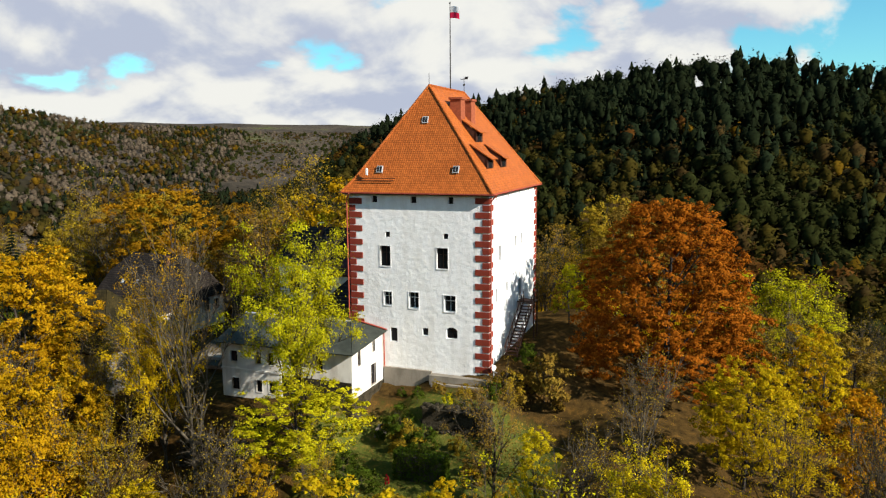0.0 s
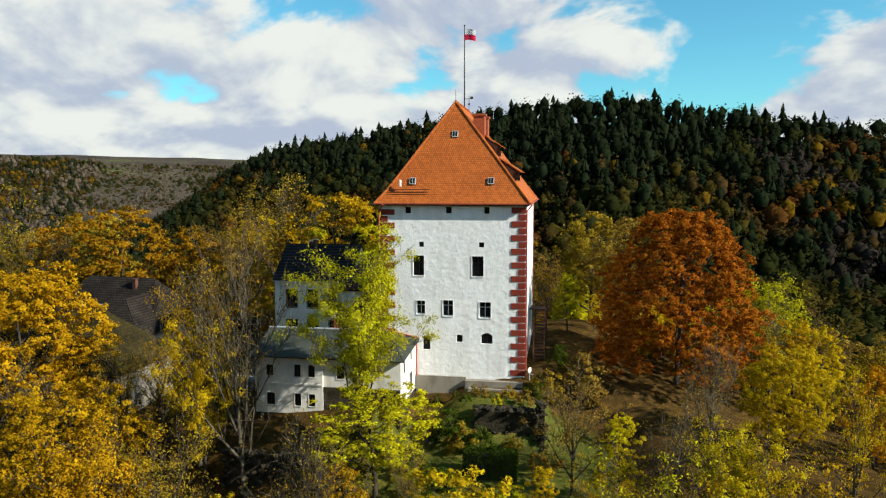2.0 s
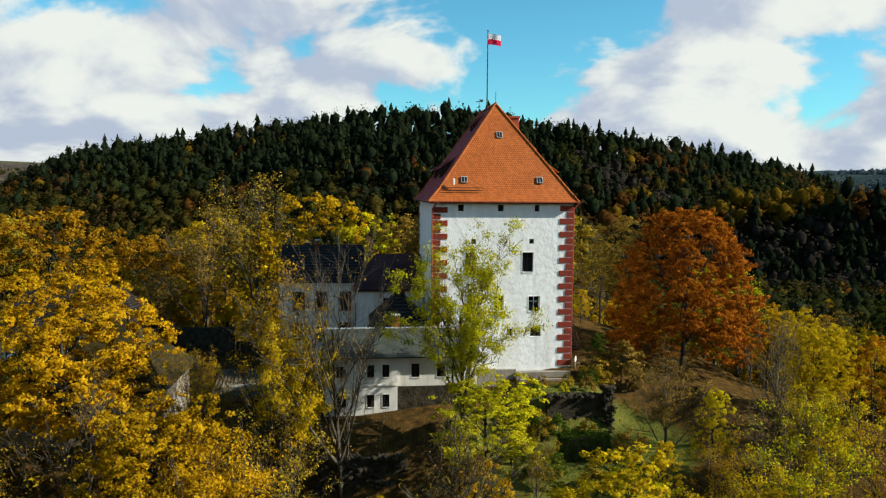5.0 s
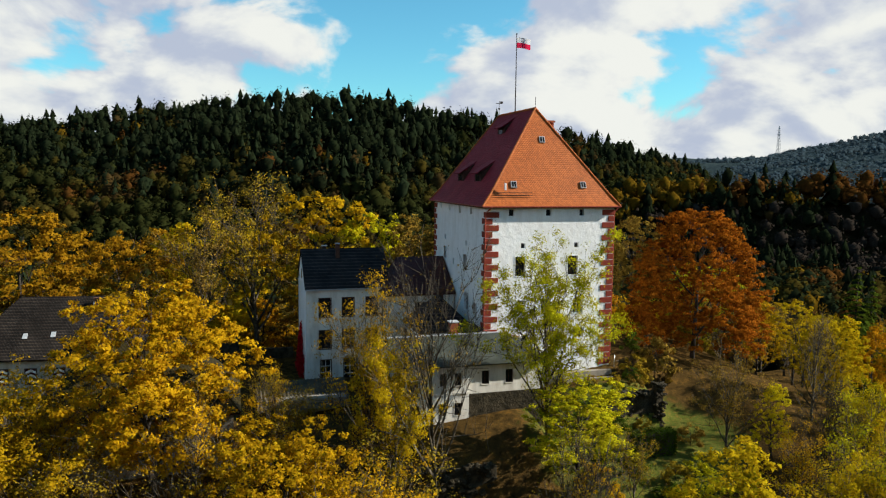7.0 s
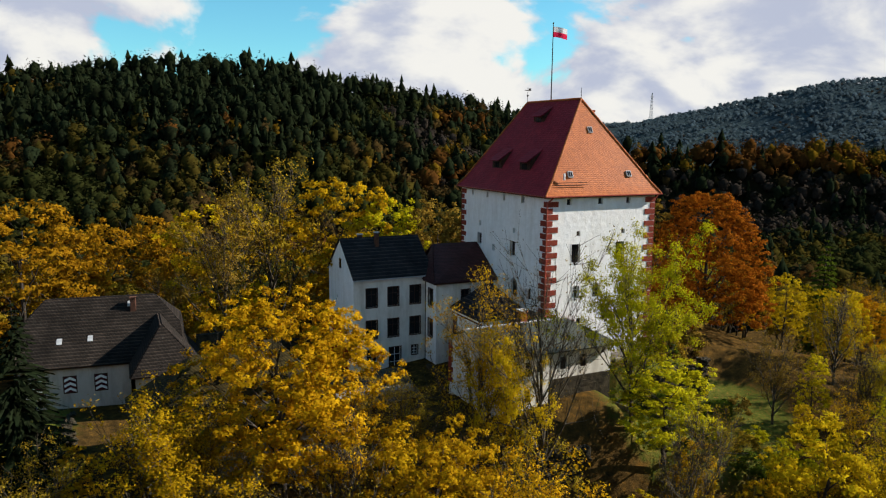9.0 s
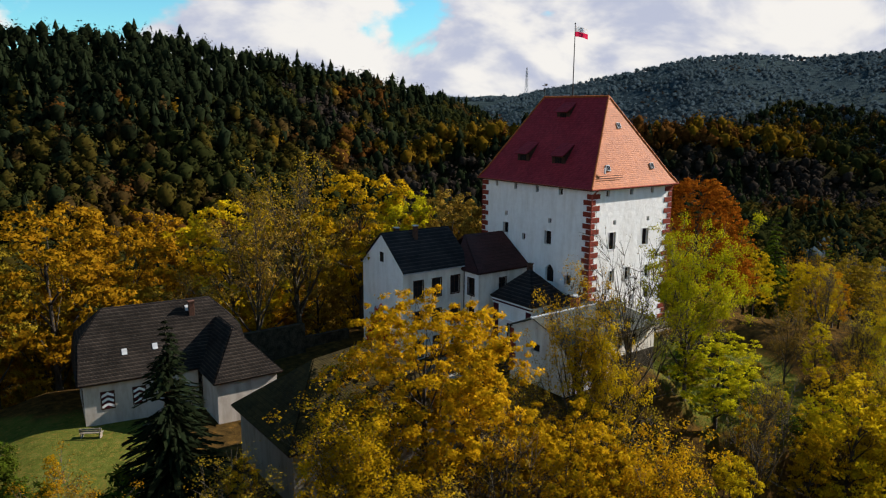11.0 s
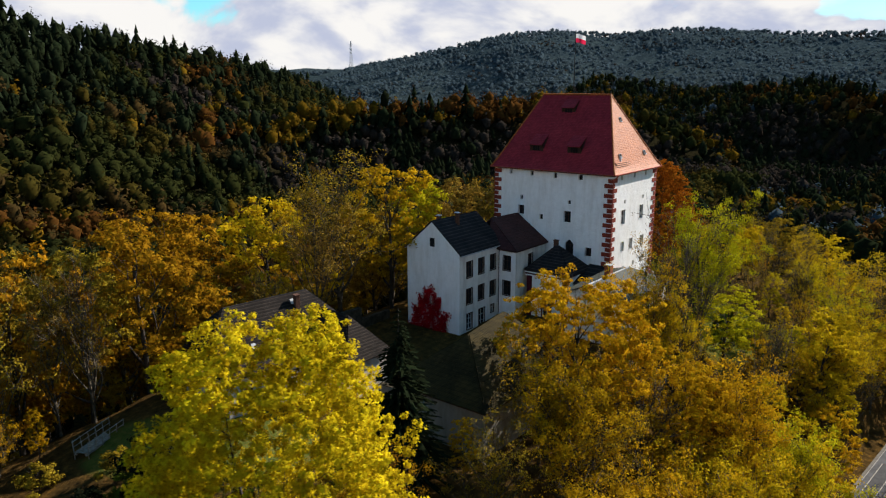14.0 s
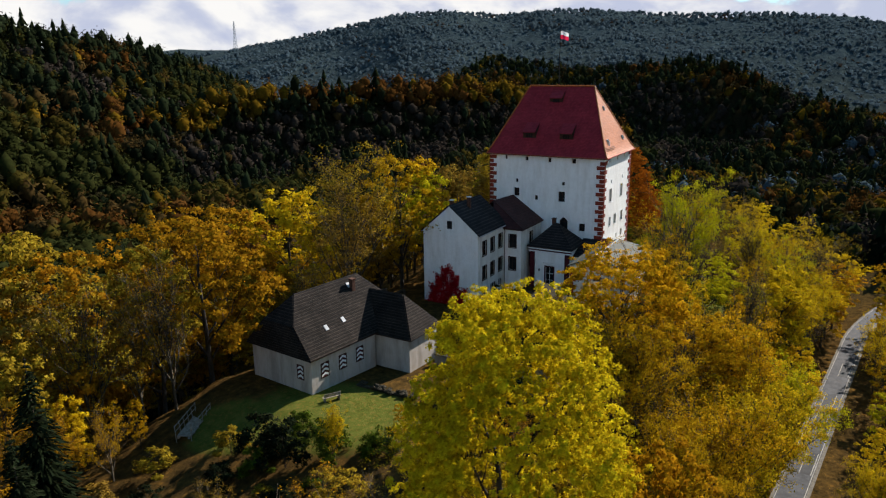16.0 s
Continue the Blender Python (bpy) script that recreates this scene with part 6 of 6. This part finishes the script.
def flower_bed():
    b = thing("flower_bed", "raised garden bed with a weathered stone border and dry plants", "garden bed", (6.4, -5.6, float(ground_z(6.4, -5.6))), 12)
    for x0, x1, y0, y1 in ((-1.3, 1.3, -0.9, -0.72), (-1.3, 1.3, 0.72, 0.9), (-1.3, -1.12, -0.72, 0.72), (1.12, 1.3, -0.72, 0.72)):
        part("border", bevelled(boxes((x0, x1, y0, y1, -0.3, 0.38)), .02), GRAVEL, b)
    part("soil", boxes((-1.12, 1.12, -0.72, 0.72, -0.3, 0.26)), BARK, b)
    for x, y in ((-0.7, 0.2), (0.0, -0.25), (0.7, 0.15), (0.3, 0.4), (-0.3, 0.4)):
        c = rng.normal(0, 1, (90, 3)) * np.array([0.11, 0.11, 0.12]) + np.array([x, y, 0.45])
        me = leafy_mesh("plant", *leaf_blades(c, 0.09, rng.normal(0, 1, (90, 3))))
        me.materials.append(LEAF["brown"])
        ob = new("plant", me)
        ob.parent = b


flower_bed()


def bench(x, y, turn):
    b = thing("garden_bench", "weathered wooden garden bench on the lawn", "bench", (x, y, float(ground_z(x, y))), turn)
    for k in range(3):
        part("slat", boxes((-0.9, 0.9, -0.22 + k * 0.16, -0.08 + k * 0.16, 0.42, 0.46)), WOOD, b)
    for k in range(2):
        part("back_slat", boxes((-0.9, 0.9, 0.26, 0.3, 0.58 + k * 0.18, 0.72 + k * 0.18)), WOOD, b)
    for s in (-0.75, 0.75):
        part("leg", boxes((s - .04, s + .04, -0.2, 0.3, 0, 0.42)), WOOD, b)
        part("back_post", boxes((s - .04, s + .04, 0.28, 0.34, 0, 0.92)), WOOD, b)


bench(-46.6, 12.6, 150)


def footbridge():
    """Planked deck on posts with slender leaning rails of round poles."""
    x, y, z = -55.2, 22.8, -4.7
    t = thing("footbridge", "weathered grey wooden footbridge with slender pole railings", "bridge", (x, y, z), 26)
    for k in range(14):
        part("plank", boxes((-2.4 + k * 0.345, -2.08 + k * 0.345, -0.65, 0.65, 0.0, 0.05)), WOOD, t)
    for s in (-0.5, 0.5):
        part("beam", boxes((-2.5, 2.5, s - .08, s + .08, -0.2, -0.005)), WOOD, t)
    for s in (-0.68, 0.68):
        pipe("rail", [(-2.5, s * 1.15, 0.98), (2.5, s * 1.15, 1.02)], 0.04, WOOD, t)
        pipe("rail", [(-2.5, s * 1.08, 0.5), (2.5, s * 1.08, 0.52)], 0.035, WOOD, t)
        for k in range(6):
            u = -2.4 + k * 0.96
            pipe("post", [(u, s, -1.6 if k in (0, 5) else -0.15), (u, s * 1.16, 1.1)], 0.04, WOOD, t)


footbridge()


def lantern(y):
    t = thing("wall_lantern", "small black wall lantern beside the gate door", "lantern", (-5.75, y, 0.2), 0, "lanterns at the gate")
    part("bracket", boxes((-0.02, 0.12, -0.02, 0.02, 0.28, 0.32)), IRON, t)
    part("lamp_body", bevelled(boxes((-0.1, 0.04, -0.07, 0.07, 0.0, 0.26)), .015), IRON, t)
    part("lamp_cap", bevelled(boxes((-0.13, 0.07, -0.1, 0.1, 0.26, 0.31)), .01), IRON, t)


for y in (7.1, 4.1):
    lantern(y)
terrace = thing("gate_terrace", "dark stone terrace wall before the gatehouse", "wall")
part("parapet", boxes((-8.6, -8.2, 2.0, 9.0, -5.5, -2.2), (-8.2, -5.7, 2.0, 2.4, -5.5, -2.2)), STONE, terrace)
part("floor_slab", boxes((-8.2, -5.6, 2.4, 9.1, -5.5, -3.1)), STONE, terrace)


def lattice_mast():
    d, a = 1150, radians(42.6)
    x, y = -40 + d * math.sin(a), -40 + d * math.cos(a)
    z = float(ground_z(x, y))
    m = thing("lattice_mast", "slender grey lattice radio mast on the far ridge", "mast", (x, y, z))
    for sx, sy in ((-1, -1), (1, -1), (1, 1), (-1, 1)):
        pipe("leg", [(sx * 2.2, sy * 2.2, -2), (sx * 0.4, sy * 0.4, 46)], 0.28, METAL, m)
    for k in range(9):
        z0, z1 = k * 5, k * 5 + 5
        r0, r1 = 2.2 - 1.8 * (z0 + 2) / 48, 2.2 - 1.8 * (z1 + 2) / 48
        for sx, sy, tx, ty in ((-1, -1, 1, -1), (1, -1, 1, 1), (1, 1, -1, 1), (-1, 1, -1, -1)):
            pipe("brace", [(sx * r0, sy * r0, z0), (tx * r1, ty * r1, z1)], 0.13, METAL, m)
    for zz in (34, 40):
        part("cross_arm", boxes((-4, 4, -.2, .2, zz, zz + .5)), METAL, m)


lattice_mast()
# shrubs at the foot of the tower and along the terraces
for row in (("shrub_a", "green", 16.5, 1.0, 3.0, 0.8), ("shrub_b", "olive", 15.4, -1.2, 1.2, 0.8), ("shrub_a", "brown", 18.5, -0.5, 2.6, 0.8), ("shrub_b", "green", 5.5, -1.4, -1.5, 0.7),
            ("shrub_b", "green", 7.2, -1.6, -1.6, 0.7), ("shrub_b", "olive", 9.0, -1.9, -1.3, 0.6), ("shrub_b", "lime", 11.3, -5.2, -0.1, 0.7), ("shrub_b", "brown", 13.6, -4.7, 0.3, 0.8), ("shrub_b", "green", 8.6, -5.0, 0.0, 0.8), ("shrub_b", "olive", 12.2, -3.4, 0.2, 0.8), ("shrub_b", "brown", 9.8, -3.0, 0.0, 0.8), ("shrub_b", "green", 14.3, -2.6, 0.4, 0.9), ("shrub_b", "green", 7.6, -6.6, -1.2, 1.0), ("shrub_b", "olive", 8.6, -7.4, -1.9, 0.9), ("shrub_b", "green", 10.2, -7.4, -2.2, 0.9), ("shrub_b", "olive", 13.0, -7.4, -2.9, 0.8),
            ("shrub_b", "green", -52.5, 2.5, -1.0, 1.1), ("shrub_a", "green", -55.0, 6.5, 0.0, 1.0), ("shrub_b", "red", 9.2, -12.6, -4.2, 0.35), ("shrub_a", "green", -54.0, 10.5, -0.8, 0.9), ("shrub_b", "orange", -50.0, -1.5, -1.8, 0.9)):
    tree(*row)


# ---- far woods ----
def far_wood(name, label, samples, make, mats):
    """One mesh of many small trees that nobody could count."""
    V, F, M, N, o = [], [], [], [], 0
    for x, y, z in samples:
        v, f, nor, mi = make(x, y, z)
        V.append(v); F.append(f + o); M.append(np.full(len(f), mi)); N.append(nor); o += len(v)
    me = leafy_mesh(name, np.concatenate(V), np.concatenate(F), np.concatenate(N))
    for m in mats:
        me.materials.append(m)
    me.polygons.foreach_set("material_index", np.concatenate(M).astype(np.int32))
    ob = new(name, me)
    return tagged(ob, label, "forest", kind="stuff")


def small_conifer(x, y, z, h, r, n=6, t=6):
    """Tiers of drooping boughs, two blades each, uneven all round."""
    i = np.repeat(np.arange(t), n)
    u = i / t
    zb = h * (0.08 + 0.80 * u)
    zt = np.minimum(h, zb + h * (0.30 - 0.1 * u))
    a = rng.uniform(0, 6.28, t)[i] + np.tile(np.arange(n), t) * 2 * np.pi / n + rng.uniform(-.3, .3, n * t)
    rr = r * (1 - u * 0.80) * rng.uniform(0.65, 1.15, n * t)
    w = 0.72
    P = lambda ang, rad, zz: np.stack([np.cos(ang) * rad, np.sin(ang) * rad, zz], 1)
    tip = P(a, rr * 1.05, zb - rr * .3)
    lo, hi = P(a - w, rr * .78, zb + rr * .1), P(a + w, rr * .78, zb + rr * .1)
    top = np.stack([rng.normal(0, .14, n * t), rng.normal(0, .14, n * t), zt], 1)
    q = np.concatenate([np.stack([lo, tip, top], 1), np.stack([tip, hi, top], 1)]).reshape(-1, 3)
    nor = q * np.array([1, 1, 0])
    nor /= np.linalg.norm(nor, axis=1, keepdims=True) + 0.3
    nor[:, 2] += 0.35
    nor /= np.linalg.norm(nor, axis=1, keepdims=True)
    return q + np.array([x, y, z]), np.arange(len(q)).reshape(-1, 3), nor


def unit_ball(div):
    bm = bmesh.new()
    bmesh.ops.create_icosphere(bm, subdivisions=div, radius=1)
    v, f = np.array([p.co[:] for p in bm.verts]), np.array([[p.index for p in q.verts] for q in bm.faces])
    bm.free()
    return v, f


BALL = {1: unit_ball(1), 2: unit_ball(2)}


def small_broad(x, y, z, h, r, n=34, size=1.0, mid=0.6):
    """A lumpy crown of boughs, roughened all over by loose sprays of leaves."""
    ball, faces = BALL[2 if n > 40 else 1]
    lump = 0.78 + 0.20 * np.sin(ball @ rng.normal(0, 2.6, (3, 3)) + rng.uniform(0, 6, 3)).sum(1) / 1.7
    half = np.array([r, r, h * 0.40])
    core = ball * np.clip(lump, 0.4, 1.1)[:, None] * half * 0.80
    nor = core / (half * half)
    nor /= np.linalg.norm(nor, axis=1, keepdims=True)
    lift = 2.2 if n < 20 else 0.25
    nor[:, 2] += lift
    nor /= np.linalg.norm(nor, axis=1, keepdims=True)
    k = n
    d = rng.normal(0, 1, (k, 3))
    d /= np.linalg.norm(d, axis=1, keepdims=True)
    d[:, 2] = np.abs(d[:, 2]) * 0.8 + d[:, 2] * 0.2
    at = np.array([x, y, z + h * mid])
    lv, lf, ln = leaf_blades(d * half * rng.uniform(0.62, 1.12, (k, 1)) + at, size * 0.5, d + np.array([0, 0, lift]), 0.5, 0.9)
    return np.concatenate([core + at, lv]), np.concatenate([faces, lf + len(core)]), np.concatenate([nor, ln])


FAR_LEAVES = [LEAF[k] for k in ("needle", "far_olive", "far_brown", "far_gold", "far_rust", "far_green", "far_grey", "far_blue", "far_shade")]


def make_far(x, y, z, evergreen, big=1.0, n=44, mix=(1, 1, 1, 1, 1, 2, 2, 2, 3, 5, 5, 5, 5, 5, 5, 5, 5, 4), dark=0):
    patch = math.sin(x * 0.021 + 1.0) * math.cos(y * 0.017 + 0.3) + math.sin(x * 0.05 - y * 0.043) * 0.5
    full = (44 / n) ** 0.5
    if rng.random() < evergreen + patch * 0.22:
        if rng.random() < 0.5 or n < 24:
            # pines with rounded heads
            h = rng.uniform(8, 13) * big
            return (*small_broad(x, y, z, h, h * (rng.uniform(0.20, 0.30) if n > 20 else rng.uniform(0.36, 0.46)), n, 0.8 * big * full, 0.55), dark)
        h = (8 + 7.5 * rng.random() ** 1.4) * big
        return (*small_conifer(x, y, z - 1, h, h * rng.uniform(0.19, 0.28), *((6, 6) if n > 40 else (5, 4))), dark)
    h = rng.uniform(7, 12) * big
    drift = 0.5 + 0.28 * math.sin(x * 0.055 + 2.0 * math.sin(y * 0.031)) + 0.22 * math.sin(y * 0.071 + x * 0.023) + rng.normal(0, 0.16)
    pick = sorted(mix, key=lambda q: (8, 6, 7, 0, 5, 1, 2, 3, 4).index(q))[int(min(0.999, max(0.0, drift)) * len(mix))]
    return (*small_broad(x, y, z - 1, h, h * rng.uniform(0.24, 0.36), n, 0.95 * big * full, 0.56), pick)


def scatter(step, x0, x1, y0, y1, keep, sunk=0.0):
    """Places on a shaken grid; sunk trees show the tops of a closed canopy alone."""
    X, Y = np.meshgrid(np.arange(x0, x1, step), np.arange(y0, y1, step))
    x, y = (X + rng.uniform(-.45, .45, X.shape) * step).ravel(), (Y + rng.uniform(-.45, .45, Y.shape) * step).ravel()
    ok = keep(x, y)
    x, y = x[ok], y[ok]
    return list(zip(x, y, ground_z(x, y) - sunk))


def spur_far(x, y):
    return seg_dist(x, y, SPUR)[0]


MAIN, EASTSPUR = RIDGES[0][0], RIDGES[1][0]


def crest_y(x, pts):
    p = np.array(sorted(pts))
    return np.interp(x, p[:, 0], p[:, 1])


near_edge = lambda x, y: (spur_far(x, y) > 50) & ~((np.abs(x + 18) < 92) & (y > -60) & (y < 60))


def hill_tree(x, y, z):
    """Conifers above and mixed woods below; the eastern spur carries golden trees on its crest and bare woods on the
    flank towards the castle, whose shade is painted into their colour.
    """
    d = float(seg_dist(np.array(x), np.array(y), EASTSPUR)[0])
    if x > 110 and d < 13:
        return make_far(x, y, z, 0.2, 1.55, 40, (3, 3, 3, 1, 4))
    if x > 110 and d < 80 and y < 0.75 * (300 - x) + 185:
        return make_far(x, y, z, 0.3, 1.3, 30, (8, 8, 8, 8, 8, 2))
    return make_far(x, y, z, np.clip((z + 8) / 38, 0.10, 0.90), 1.5, 40)


main_hill = scatter(5.3, -330, 330, 62, 520, lambda x, y: near_edge(x, y) & (y < crest_y(x, MAIN) + 14) & (x > -0.62 * y - 90))
far_wood("hill_forest", "dense dark conifer forest with autumn broadleaf trees below", main_hill, hill_tree, FAR_LEAVES)


def valley_tree(x, y, z):
    """Golden trees along the crest of the spur, bare woods with the shade painted in and spruces on its steep flank,
    mixed woods elsewhere.
    """
    d = float(seg_dist(np.array(x), np.array(y), EASTSPUR)[0])
    if d < 15:
        return make_far(x, y, z, 0.25, 1.4, 36, (3, 3, 3, 1, 4, 5))
    if d < 95:
        return make_far(x, y, z, 0.35, 1.2, 30, (8, 8, 8, 8, 8, 2, 0))
    return make_far(x, y, z, 0.40, 1.3, 30, (1, 2, 8, 8, 3, 4, 5, 7, 5))


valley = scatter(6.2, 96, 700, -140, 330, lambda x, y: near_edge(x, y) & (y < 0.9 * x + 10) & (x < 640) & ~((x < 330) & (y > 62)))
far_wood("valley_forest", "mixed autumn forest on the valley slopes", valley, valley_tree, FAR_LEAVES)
west = scatter(9.0, -900, -100, 60, 900, lambda x, y: near_edge(x, y) & (x < -0.62 * y - 90) & (y > -0.8 * x - 180))
far_wood("west_forest", "bare and autumn coloured forest on the western hills", west, lambda x, y, z: make_far(x, y, z, 0.14, 1.1, 30, (6, 6, 6, 1, 2, 2, 5, 3)), FAR_LEAVES)


def in_view(x, y):
    az = np.degrees(np.arctan2(x + 40, y + 40))
    return (np.hypot(x + 40, y + 40) > 600) & (np.hypot(x + 40, y + 40) < 1320) & (az > -66) & (az < 98) & ((az < -20) | (az > 36))


distant_west = scatter(6.4, -1250, 0, -240, 1300, lambda x, y: in_view(x, y) & (ground_z(x, y) > -14) & (np.hypot(x + 40, y + 40) < 1190), 4.0)
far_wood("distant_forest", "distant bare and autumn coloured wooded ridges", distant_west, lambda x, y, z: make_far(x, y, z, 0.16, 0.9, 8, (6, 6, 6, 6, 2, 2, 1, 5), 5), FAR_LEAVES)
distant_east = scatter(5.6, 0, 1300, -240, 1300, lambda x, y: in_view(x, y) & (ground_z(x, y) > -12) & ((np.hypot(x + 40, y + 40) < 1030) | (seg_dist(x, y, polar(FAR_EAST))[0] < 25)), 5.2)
far_wood("distant_forest", "distant forest on the eastern ridge, tinted blue in place of haze", distant_east, lambda x, y, z: make_far(x, y, z, 0.6, 0.85, 8, (7, 7, 7, 8), 7), FAR_LEAVES)
beyond = scatter(22.0, -320, 460, -420, -150, lambda x, y: y < -150)
far_wood("south_forest", "autumn forest on the slope across the valley", beyond, lambda x, y, z: make_far(x, y, z, 0.3, 1.6, 20), FAR_LEAVES)
